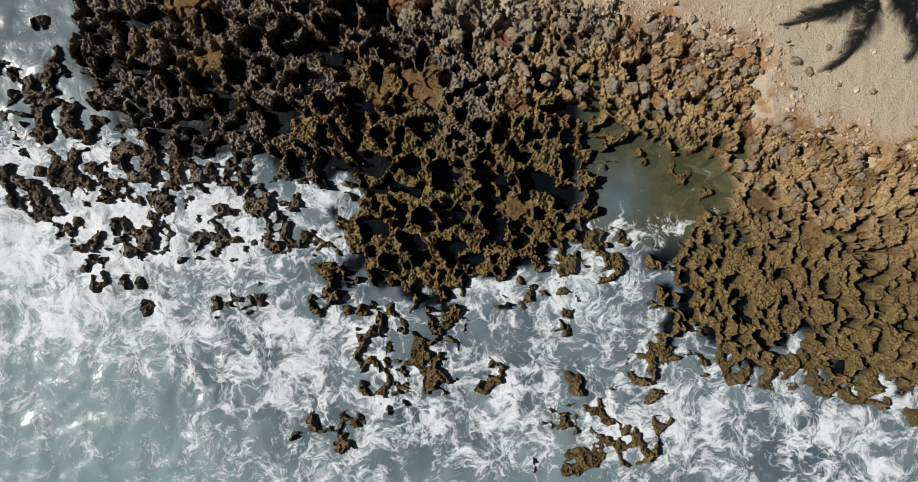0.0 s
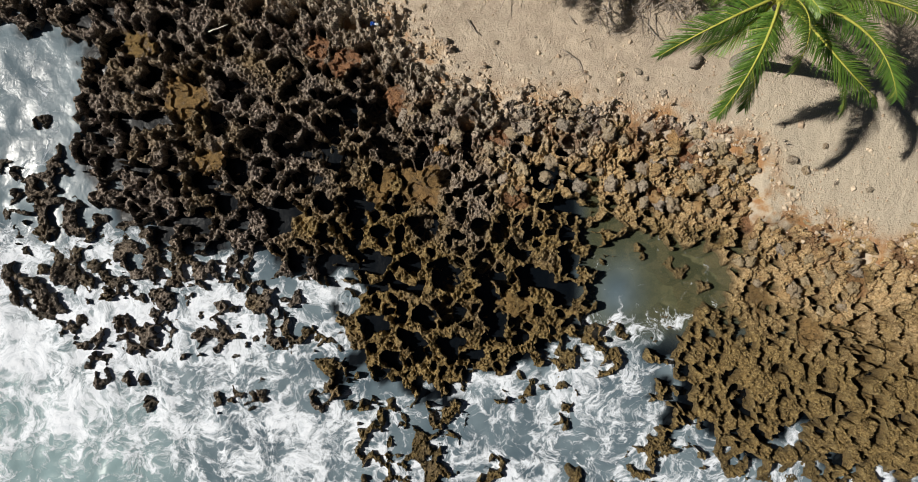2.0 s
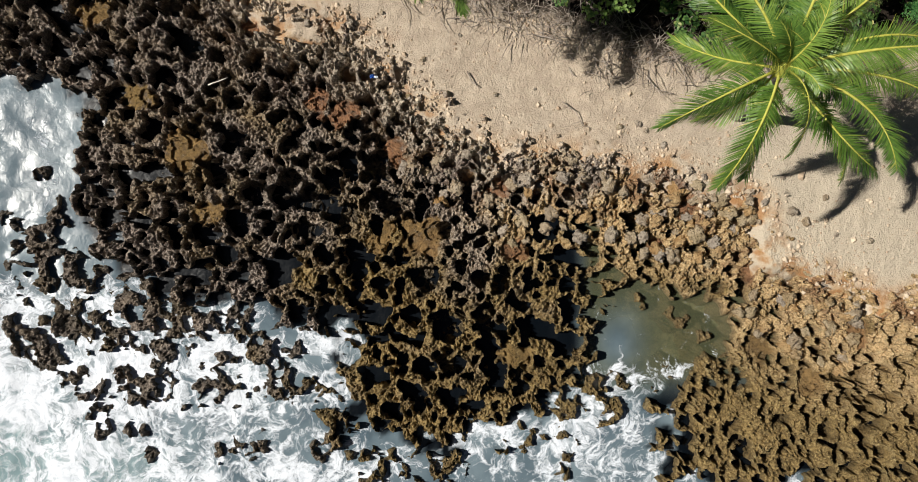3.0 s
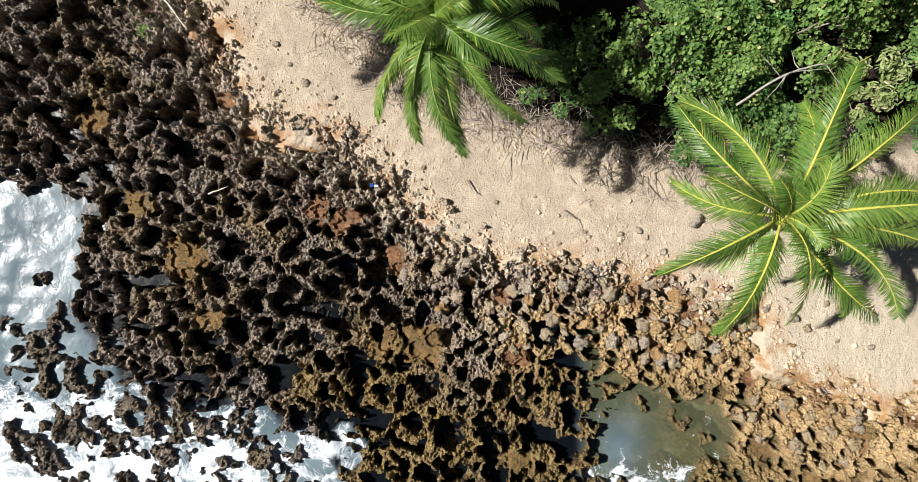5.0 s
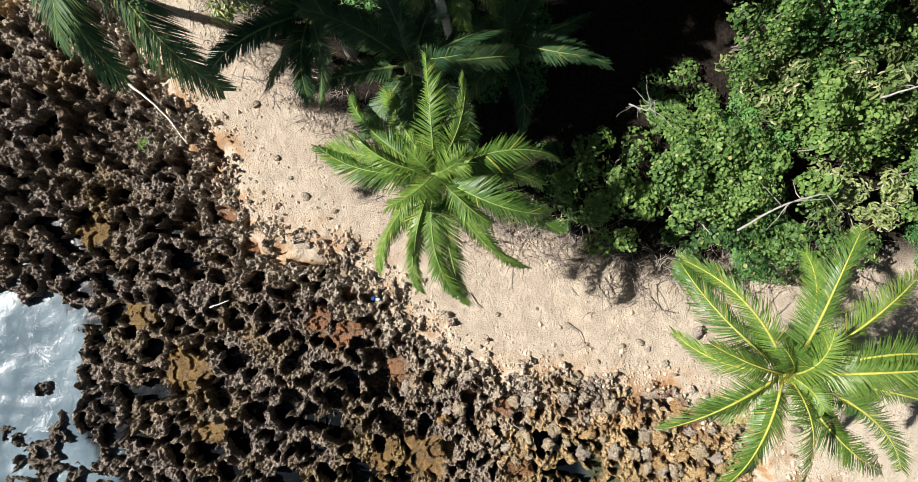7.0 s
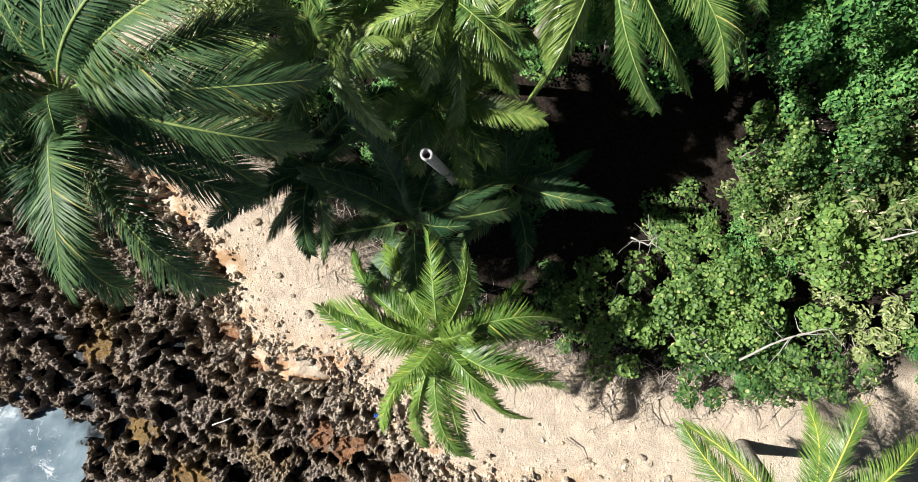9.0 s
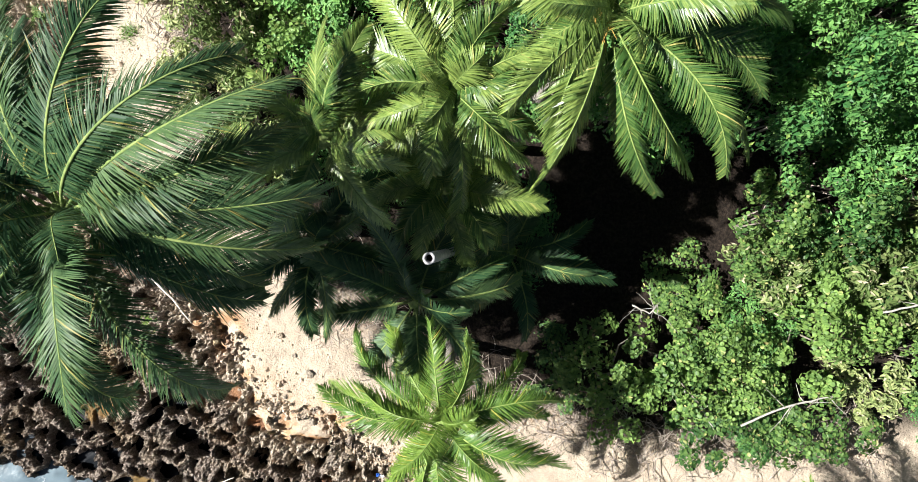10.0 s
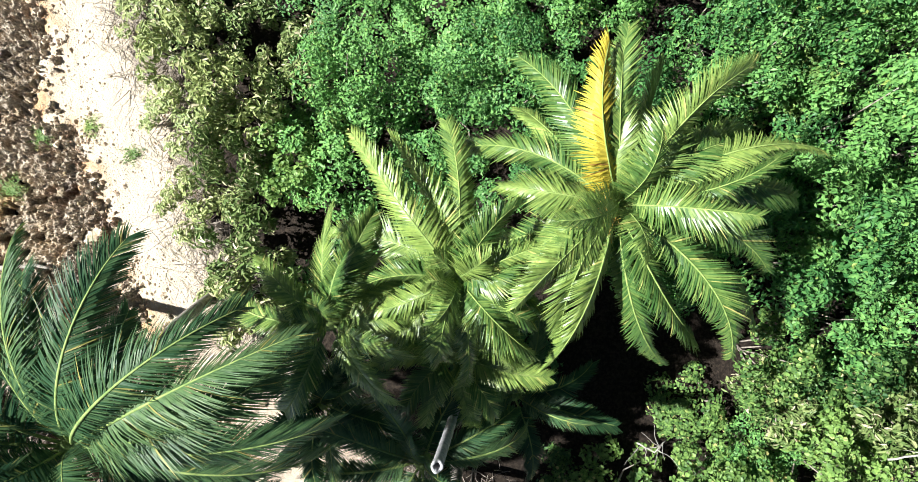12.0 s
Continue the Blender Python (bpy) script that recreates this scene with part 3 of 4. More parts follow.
def build_shelf():
    step = 0.0295
    xs, ys = np.arange(-16, 16, step), np.arange(-8.6, 29.5, step)
    gx, gy = np.meshgrid(xs, ys)
    coarse_x, coarse_y = xs[::24], ys[::24]
    cx, cy = np.meshgrid(coarse_x, coarse_y)
    isle = np.full(cx.shape, -9.0)
    for ix, iy, r in ISLETS:
        isle = np.maximum(isle, r - np.hypot(cx - ix, cy - iy))
    for outline in REEFS:
        isle = np.maximum(isle, inside(cx, cy, outline))
    rough_keep = (inside(cx, cy, BEACH) < 1.3) & ((inside(cx, cy, SHORE) > -1.0) | (isle > -1.0))
    near = np.repeat(np.repeat(rough_keep, 24, 0), 24, 1)[: gx.shape[0], : gx.shape[1]]
    names = ("height", "beach", "sea", "sand", "isle", "mud", "soil", "ochre", "wet", "tan", "rim", "pit")
    full = {n: np.full(gx.shape, -5.0) for n in names}
    for n, values in zip(names, land(gx[near], gy[near])):
        full[n][near] = values
    keep = near & (full["sand"] < 0.8) & (full["height"] > -0.8)
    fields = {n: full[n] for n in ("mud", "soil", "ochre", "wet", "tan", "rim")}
    # the walls of the pits are hollowed out below their rims
    hollow = np.where(near, full["pit"], 0.0)
    for axis in (0, 1):
        for _ in range(2):
            hollow = sum(np.roll(hollow, k, axis) for k in range(-3, 4)) / 7
    slope_y, slope_x = np.gradient(hollow, step)
    steep = np.hypot(slope_x, slope_y) + 1e-6
    under = 0.17 * np.minimum(1.0, steep / 2.2) * smooth(0.45, 0.9, np.where(near, full["pit"], 0.0)) / steep
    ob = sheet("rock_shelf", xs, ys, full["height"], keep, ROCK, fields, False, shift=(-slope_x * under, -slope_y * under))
    return tagged(ob, "dark pitted honeycombed limestone shelf with sharp eroded ridges", "rock shelf", kind="structure")


def build_sea():
    xs, ys = stretch(-16, 16, 0.12, 2500), stretch(-9, 13, 0.12, 2500)
    gx, gy = np.meshgrid(xs, ys)
    wx, wy = gx + 0.28 * rough(gx, gy, 1.1, 3, 1), gy + 0.28 * rough(gx, gy, 1.1, 3, 5)
    sea = inside(wx + 0.6 * rough(gx, gy, 0.9, 2, 151), wy + 0.6 * rough(gx, gy, 0.9, 2, 155), SHORE)
    z = 0.05 * rough(gx, gy, 2.4, 3, 91) + 0.03 * rough(gx, gy, 0.6, 3, 95)
    swell = smooth(0.0, 3.5, -sea)
    z = np.where(np.abs(gx) + np.abs(gy) < 60, z * (0.4 + swell), 0)
    off = -sea
    foam = 0.62 * smooth(-0.7, 0.1, off) * (1 - 0.25 * smooth(2.5, 6.0, off)) + 0.24 * rough(gx, gy, 2.2, 3, 121) + 0.07
    foam = foam + 0.42 * smooth(-8.5, -11.5, gx + 0.35 * gy) * smooth(-4.2, -1.5, gy) * (1 - smooth(2.0, 4.0, gy))
    foam = foam - 0.14 * smooth(-3.0, -5.5, gy) * smooth(-7.0, -9.5, gx)
    foam = foam * (1 - 0.22 * smooth(0.8, 2.2, gy) * smooth(-3.5, -5.0, gx))
    foam = foam - 0.45 * smooth(-10.2, -11.4, gx) * smooth(3.0, 4.6, gy) * (1 - smooth(9.5, 11.0, gy))
    foam = foam + 0.12 * smooth(-1.5, 0.5, 2.2 - np.hypot(gx + 8.0, gy - 0.2))
    pool = smooth(-1.3, 0.2, gy - 0.6) * smooth(3.5, 4.2, gx)
    foam = foam * (1 - 0.85 * smooth(0.2, 1.4, gy) * smooth(3.5, 4.2, gx))
    inland = smooth(-0.2, 0.5, sea)
    foam = np.clip(foam * (1 - smooth(0.1, 0.8, sea)) + 0.05, 0, 1.1)
    clear = np.clip(pool * (0.85 - 0.8 * np.exp(-((gx - 4.9) / 0.9) ** 2 - ((gy - 1.3) / 1.1) ** 2)), 0, 1)
    deep = smooth(3.2, 6.5, off) * (0.6 + 0.4 * smooth(-6, -8, gx))
    keep = np.ones(z.shape, bool)
    # pit marks water among the rocks, coloured dark in place of the pits' shade
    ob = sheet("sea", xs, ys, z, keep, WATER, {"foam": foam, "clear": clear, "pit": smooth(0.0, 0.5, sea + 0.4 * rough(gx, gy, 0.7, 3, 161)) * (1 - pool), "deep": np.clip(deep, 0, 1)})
    return tagged(ob, "grey-green sea water laced with white surf foam", "water", kind="structure")


ground, rock_shelf, sea_water = build_ground(), build_shelf(), build_sea()


# ---- building helpers ----
def part(name, mesh, material, parent=None, label=""):
    """Links a mesh as one object, under a thing or a part where a parent is given."""
    if isinstance(mesh, bmesh.types.BMesh):
        data = bpy.data.meshes.new(name)
        mesh.to_mesh(data)
        mesh.free()
        mesh = data
    if not mesh.materials:
        mesh.materials.append(material)
    ob = new(name, mesh)
    ob.parent = parent
    return tagged(ob, label)


def thing(name, place, label, category, group="", turn=0.0, scale=1.0):
    ob = new(name)
    ob.location, ob.rotation_euler, ob.scale = place, (0, 0, turn), (scale, scale, scale)
    return tagged(ob, label, category, group)


def raw(name, points, faces, soft=True):
    mesh = bpy.data.meshes.new(name)
    mesh.from_pydata([tuple(p) for p in points], [], [tuple(f) for f in faces])
    mesh.polygons.foreach_set("use_smooth", np.full(len(mesh.polygons), soft))
    return mesh


def tube(path, radii, sides=6):
    """Points and faces of a tube along a path, with closed ends."""
    points, faces = [], []
    path = [Vector(p) for p in path]
    for i, p in enumerate(path):
        ahead = (path[min(i + 1, len(path) - 1)] - path[max(i - 1, 0)]).normalized()
        side = ahead.cross(Vector((0.3, 0.9, 0.31)))
        side = side.normalized() if side.length > 1e-4 else Vector((1, 0, 0))
        up = side.cross(ahead)
        for k in range(sides):
            a = 2 * math.pi * k / sides
            points.append(p + (side * math.cos(a) + up * math.sin(a)) * radii[i])
    for i in range(len(path) - 1):
        for k in range(sides):
            n = (k + 1) % sides
            faces.append((i * sides + k, i * sides + n, (i + 1) * sides + n, (i + 1) * sides + k))
    faces.append(tuple(range(sides - 1, -1, -1)))
    faces.append(tuple((len(path) - 1) * sides + k for k in range(sides)))
    return points, faces


def joined(pieces):
    points, faces = [], []
    for p, f in pieces:
        base = len(points)
        points += p
        faces += [tuple(i + base for i in face) for face in f]
    return points, faces


def crooked(rng, start, way, length, steps, wander):
    """A path that wanders from start."""
    p, w, out = Vector(start), Vector(way).normalized(), [Vector(start)]
    for _ in range(steps):
        w = (w + Vector((rng.uniform(-1, 1), rng.uniform(-1, 1), rng.uniform(-0.6, 0.6))) * wander).normalized()
        p = p + w * (length / steps)
        out.append(p.copy())
    return out


# ---- palms ----
def frond_meshes(rng, reach, rise, droop, roll, width, pairs, blade=0.0185, limp=(0.5, 1.9), stout=1.0):
    """The leaflets and the rachis of one frond that starts at the origin and reaches along +x."""
    steps = 22
    spine, p = [Vector((0, 0, 0))], Vector((0, 0, 0))
    bow, hang, phase = rng.uniform(-0.5, 0.5), rng.uniform(*limp), rng.uniform(1, 9)
    for k in range(steps):
        s = (k + 0.5) / steps
        e = radians(rise - droop * s ** 1.25)
        p = p + Vector((math.cos(e), bow * s * s * math.cos(e) * 2, math.sin(e))) / steps
        spine.append(p.copy())
    size = reach / max(0.25, math.hypot(spine[-1].x, spine[-1].y))
    spine = [q * size for q in spine]
    length = size

    def along(s):
        f = min(max(s, 0), 0.9999) * steps
        i = int(f)
        a = spine[i].lerp(spine[i + 1], f - i)
        return a, (spine[min(i + 1, steps)] - spine[max(i - 1, 0)]).normalized()

    points, faces = [], []
    for k in range(pairs):
        s = 0.13 + 0.865 * (k + rng.uniform(-0.2, 0.2)) / (pairs - 1)
        base, ahead = along(s)
        flat = Vector((-ahead.y, ahead.x, 0)).normalized()
        up = ahead.cross(flat).normalized()
        if up.z < 0:
            up = -up
        tilt = radians(roll) * (0.4 + s)
        for side in (1, -1):
            if rng.random() < 0.03:
                continue
            out = (flat * side * math.cos(tilt * side) + up * math.sin(tilt) * side)
            reach_out = width * (0.42 + 0.85 * math.sin(math.pi * (0.10 + 0.72 * s)) ** 1.2 - 0.28 * s * s) * rng.uniform(0.80, 1.12)
            sweep = 0.55 + 0.9 * s + 0.16 * math.sin(23 * s + 2 * phase * side) + rng.uniform(-0.14, 0.14)
            way = (out + ahead * sweep + up * rng.uniform(0.05, 0.45)).normalized()
            sag = hang * (0.6 + 0.25 * math.sin(9 * s + phase * side) + rng.uniform(-0.2, 0.2)) * (0.7 if side * tilt > 0 else 1.0)
            q, first = base + up * 0.004, len(points)
            half = blade * (1.15 - 0.35 * s)
            for j in range(4):
                w = half * (0.8, 1.2, 0.85, 0.1)[j]
                across = (ahead - way * ahead.dot(way)).normalized() * w
                points.append(q + across)
                points.append(q - across)
                way = (way + Vector((0, 0, -1)) * sag * 0.33).normalized()
                q = q + way * reach_out / 3
            for j in range(3):
                a = first + 2 * j
                faces.append((a, a + 1, a + 3, a + 2))
    thick = [0.036 * stout * (1 - i / steps) ** 0.8 * (length / 3.2) + 0.006 for i in range(steps + 1)]
    thick[0] *= 1.7
    stem = tube(spine, thick, 5)
    return raw("frond", points, faces, False), raw("rachis", *stem)


def palm(hub, base, fronds, label, seed, leaf=None, stem=None, width=0.62, blade=0.0125, pairs=(56, 24), spear=4, extra=5, limp=(0.5, 1.9), stout=1.0, gold=(), flowers=False, category="palm tree"):
    """A coconut palm. fronds: degrees round from east, reach, rise, droop."""
    rng = random.Random(seed)
    leaf, stem = leaf or PALM_LEAF, stem or RACHIS
    top, foot = Vector(hub), Vector(base)
    tree = thing("palm_tree", base, label, category, "coconut palms")
    rise = top - foot
    path, thick = [], []
    rings = max(24, int(rise.length / 0.14))
    for i in range(rings + 1):
        s = i / rings
        curve = Vector((rise.x, rise.y, 0)) * (s * s * 0.6 + s * 0.4)
        path.append(Vector((curve.x, curve.y, rise.z * s * 0.985)))
        thick.append((0.13 + 0.10 * (1 - s) ** 6 + (0.012 if i % 2 else 0.0)) * (1 - 0.15 * s))
    part("trunk", raw("trunk", *tube(path, thick, 12)), BARK, tree, "ringed grey palm trunk")
    # the fibrous crown shaft from which the fronds spring
    bulb = bmesh.new()
    bmesh.ops.create_uvsphere(bulb, u_segments=14, v_segments=9, radius=0.2)
    for v in bulb.verts:
        v.co = Vector((v.co.x * 1.05, v.co.y * 1.05, v.co.z * 1.5)) * (1 + 0.16 * noise.noise(v.co * 9 + Vector((seed, 0, 0)))) + rise
    part("crown_shaft", bulb, stem, tree, "pale green sheathing leaf bases")
    usual = sum(f[1] for f in fronds) / len(fronds)
    fronds = fronds + [(rng.uniform(0, 360), usual * rng.uniform(0.45, 0.9), rng.uniform(-10, 68), rng.uniform(45, 70)) for _ in range(extra)]
    for k, (turn, reach, up, droop) in enumerate(fronds):
        blades, rib = frond_meshes(rng, reach, up + rng.uniform(-5, 5), droop * rng.uniform(1.15, 1.75), rng.uniform(-50, 50), width * (0.75 + 0.08 * reach), int(1.5 * (pairs[0] + pairs[1] * reach)), blade, limp, stout)
        golden = k in gold
        ob = part("frond", blades, PALM_GOLD if golden else leaf, tree, "yellowed dying frond" if golden else "")
        ob.location = rise + Vector((math.cos(radians(turn)), math.sin(radians(turn)), 0)) * 0.06 + Vector((0, 0, 0.12 if up > 30 else -0.02))
        ob.rotation_euler = (0, 0, radians(turn))
        part("rachis", rib, stem, ob, "pale yellow-green midrib")
    for k in range(spear):
        a = rng.uniform(0, 6.28)
        blades, rib = frond_meshes(rng, usual * rng.uniform(0.25, 0.48), rng.uniform(70, 80), rng.uniform(45, 70), rng.uniform(-50, 50), width * 0.8, 90, blade, limp, stout)
        ob = part("frond", blades, leaf, tree, "young upright spear frond")
        ob.location, ob.rotation_euler = rise + Vector((0, 0, 0.15)), (0, 0, a)
        part("rachis", rib, stem, ob)
    if flowers:
        for k in range(5):
            a = rng.uniform(2.4, 4.6)
            line = crooked(rng, rise + Vector((0, 0, 0.1)), (math.cos(a), math.sin(a), 0.5), 0.55, 6, 0.25)
            pieces = [tube(line, [0.025, 0.022, 0.02, 0.016, 0.014, 0.012, 0.006], 5)]
            for j in range(14):
                b = line[rng.randrange(2, 7)]
                pieces.append(tube(crooked(rng, b, (rng.uniform(-1, 1), rng.uniform(-1, 1), -0.2), 0.28, 3, 0.2), [0.009, 0.008, 0.007, 0.004], 4))
            part("flower_stalk", raw("flower_stalk", *joined(pieces)), HUSK, tree, "orange branching flower stalk")
    return tree


palm((6.9, 8.15, 7.45), (8.3, 8.2, 0.98),
     [(205, 2.75, 25, 45), (246, 2.75, 25, 48), (254, 2.3, 5, 35), (302, 3.0, 28, 50), (174, 2.25, 10, 35), (142, 3.15, 30, 45), (120, 3.2, 32, 45),
      (81, 3.1, 48, 50), (41, 3.3, 40, 50), (20, 3.3, 38, 50), (6, 3.2, 46, 55), (-8, 3.3, 30, 50), (-23, 3.3, 20, 45), (-42, 2.9, 8, 45),
      (60, 2.6, 12, 45), (225, 1.7, -10, 30), (275, 2.0, 66, 40)],
     "bright green coconut palm with yellow midribs on the sand", 11, width=0.56, blade=0.0088, pairs=(36, 18), extra=1, limp=(1.4, 3.2), spear=5)
palm((-0.42, 12.5, 7.25), (-0.2, 13.3, 1.05),
     [(181, 2.6, 28, 55), (163, 2.5, 24, 55), (150, 2.6, 20, 45), (224, 2.35, 25, 50), (246, 2.5, 22, 55), (262, 2.6, 30, 58), (279, 2.85, 24, 52),
      (300, 2.8, 14, 50), (326, 2.5, 48, 62), (338, 2.9, 20, 50), (21, 2.6, 38, 60), (92, 2.2, 55, 45), (55, 1.9, 50, 50), (125, 2.3, 15, 50),
      (310, 1.5, 60, 55), (5, 2.3, 8, 45)],
     "green coconut palm leaning over the sand's edge", 12, PALM_LEAF, RACHIS_GREEN, width=0.54, extra=5, pairs=(40, 18), blade=0.010, limp=(2.2, 4.8), stout=0.48)
palm((-6.0, 16.95, 11.8), (-6.9, 18.6, 1.1),
     [(70, 3.4, 60, 66), (43, 3.6, 58, 66), (28, 4.1, 52, 62), (8, 3.6, 44, 66), (-3, 3.9, 26, 50), (-17, 3.6, 18, 50), (-66, 3.6, 24, 70),
      (-84, 3.0, 40, 84), (100, 3.2, 58, 74), (140, 3.6, 50, 70), (165, 3.8, 44, 70), (190, 3.8, 36, 66), (215, 3.6, 40, 70), (238, 3.2, 44, 75),
      (-40, 3.0, 4, 45)],
     "tall deep green coconut palm with long arching fronds", 13, PALM_DEEP, RACHIS_DEEP, width=0.66, blade=0.0105, extra=7, limp=(1.2, 3.4), stout=0.55)
palm((3.05, 20.5, 9.1), (2.4, 20.2, 1.2),
     [(28, 4.0, 30, 45), (11, 3.7, 24, 48), (3, 2.8, 52, 50), (-10, 3.5, 8, 42), (320, 3.7, 36, 58), (-28, 3.9, 10, 45), (294, 3.4, 16, 55),
      (275, 3.5, 10, 55), (252, 3.4, 30, 62), (230, 2.7, 40, 66), (57, 3.3, 42, 52), (112, 2.8, 50, 60), (96, 3.2, 36, 52), (115, 3.3, 32, 52),
      (142, 3.1, 28, 52), (170, 2.2, 40, 60), (200, 2.0, 50, 62), (40, 3.2, 10, 45), (128, 2.6, 10, 45), (70, 3.0, 15, 45)],
     "large bright coconut palm with one golden frond", 14, PALM_MID, RACHIS_GREEN, width=0.60, limp=(1.6, 4.2), stout=0.48, gold=(11,), flowers=True, extra=9)
palm((0.0, 19.2, 9.0), (0.9, 19.0, 1.2),
     [(126, 3.3, 34, 52), (105, 3.0, 30, 52), (85, 3.0, 28, 50), (22, 2.0, 46, 60), (325, 1.6, 50, 70), (297, 1.9, 35, 75), (206, 2.2, 26, 60),
      (225, 2.1, 20, 55), (170, 2.0, 36, 60), (60, 1.7, 55, 60), (280, 2.3, 8, 55), (145, 2.6, 14, 50), (250, 1.6, 45, 70), (345, 2.2, 12, 50)],
     "yellow-green coconut palm amid the grove", 15, PALM_MID, RACHIS_GREEN, width=0.54, limp=(1.6, 4.2), stout=0.48)


palm((-10.6, 16.6, 12.4), (-11.6, 18.8, 0.95),
     [(8, 4.0, 50, 66), (-14, 4.2, 40, 62), (-32, 3.9, 46, 72), (28, 4.0, 56, 68), (50, 3.6, 58, 72), (80, 3.4, 50, 70), (110, 3.2, 46, 68), (150, 3.4, 44, 66),
      (190, 3.4, 36, 66), (225, 3.4, 40, 70), (260, 3.4, 40, 72), (290, 3.5, 42, 74), (312, 3.4, 24, 60), (18, 3.4, 18, 50), (340, 3.6, 16, 50)],
     "tall dark coconut palm rising from the rock's edge", 16, PALM_DEEP, RACHIS_DEEP, width=0.64, blade=0.0105, extra=1, limp=(1.2, 3.2), stout=0.6)


def young_palm(hub, base, turns, reach, seed, label, leaf=PALM_DEEP):
    rng = random.Random(seed)
    fronds = [(a + rng.uniform(-6, 6), reach * rng.uniform(0.8, 1.15), rng.uniform(15, 50), rng.uniform(45, 65)) for a in turns]
    return palm(hub, base, fronds, label, seed, leaf, RACHIS_DEEP, width=0.44, spear=2, extra=2)


young_palm((-2.55, 18.4, 8.6), (-2.4, 18.6, 1.2), (95, 70, 40, 10, 140, 175, 210, 250, 300, 335), 2.1, 21, "green coconut palm crowded under taller ones", PALM_MID)
young_palm((-0.2, 17.5, 7.3), (0.2, 17.7, 1.2), (-15, 20, 55, 95, 140, 180, 215, 250, 285, 320), 1.8, 25, "coconut palm crowded below taller crowns", PALM_MID)
young_palm((-3.2, 16.3, 6.2), (-3.0, 16.7, 1.15), (232, 262, 285, 205, 320, 350, 20, 150, 110, 60), 2.3, 22, "dark green coconut palm shaded by the grove")
young_palm((1.3, 16.0, 4.4), (1.2, 16.5, 1.2), (-20, 5, 60, 110, 150, 190, 235, 290), 2.2, 23, "shaded coconut palm with drooping fronds")
young_palm((-0.9, 15.0, 6.6), (-0.6, 15.3, 1.15), (0, 30, 75, 110, 150, 190, 230, 270, 320), 2.2, 24, "young shaded coconut palm low under the grove")


# the dead palm: a bare leaning trunk, broken off and hollow at the top
def dead_palm():
    foot, top = Vector((0.1, 16.05, 1.15)), Vector((-0.45, 16.05, 10.55))
    tree = thing("dead_palm_trunk", foot, "bare grey dead palm trunk hollow at its broken top", "tree trunk")
    rise, sides, rings = top - foot, 18, 60
    points, faces = [], []
    for i in range(rings + 1):
        s = i / rings
        r = 0.098 + 0.09 * (1 - s) ** 6 + (0.006 if i % 2 else 0) + 0.012 * smooth(0.97, 1.0, np.float64(s))
        for k in range(sides):
            a = 2 * math.pi * k / sides
            lip = 0.05 * math.sin(3 * a + 1) * (i == rings)
            points.append(Vector((rise.x * s ** 1.3 + r * math.cos(a), r * math.sin(a), rise.z * s + lip)))
    for depth, r in ((0.0, 0.068), (-0.45, 0.055)):
        for k in range(sides):
            a = 2 * math.pi * k / sides
            points.append(Vector((rise.x + r * math.cos(a), r * math.sin(a), rise.z + depth + (0.04 * math.sin(3 * a + 1) if depth == 0 else 0))))
    for i in range(rings + 2):
        for k in range(sides):
            n = (k + 1) % sides
            faces.append((i * sides + k, i * sides + n, (i + 1) * sides + n, (i + 1) * sides + k))
    part("trunk", raw("trunk", points, faces), DRIFT_GREY, tree)
    disc = bmesh.new()
    bmesh.ops.create_cone(disc, cap_ends=True, segments=16, radius1=0.066, radius2=0.05, depth=0.1)
    bmesh.ops.translate(disc, verts=disc.verts, vec=rise + Vector((0, 0, -0.42)))
    part("rotten_heart", disc, HOLLOW, tree, "dark hollow heart of the trunk")
    return tree


dead_palm()


# ---- bushes ----
def leaf_mesh(name, rng, spots, shape):
    """Many leaves in one mesh. spots: place, normal, size."""
    points, faces = [], []
    for place, normal, size in spots:
        n = Vector(normal).normalized()
        side = n.cross(Vector((rng.uniform(-1, 1), rng.uniform(-1, 1), rng.uniform(-1, 1))))
        if side.length < 1e-3:
            continue
        side.normalize()
        along, first = n.cross(side), len(points)
        style = rng.choice(("round", "round", "long")) if shape == "mixed" else shape
        if style == "round":
            outline = ((0, -0.5), (0.42, -0.36), (0.54, 0.05), (0.36, 0.42), (0, 0.52), (-0.36, 0.42), (-0.54, 0.05), (-0.42, -0.36))
            halves = ((0, 1, 2, 3, 4), (0, 4, 5, 6, 7))
        elif style == "long":
            outline = ((0, -0.7), (0.24, -0.25), (0.22, 0.3), (0, 0.7), (-0.22, 0.3), (-0.24, -0.25))
            halves = ((0, 1, 2, 3), (0, 3, 4, 5))
        else:
            outline = ((0, -0.6), (0.33, 0), (0, 0.6), (-0.33, 0))
            halves = ((0, 1, 2), (0, 2, 3))
        fold = rng.uniform(0.05, 0.35)
        for u, v in outline:
            points.append(Vector(place) + (side * u + along * v + n * (abs(u) * fold - v * v * 0.25)) * size)
        for f in halves:
            faces.append(tuple(first + i for i in f))
    return raw(name, points, faces, False)


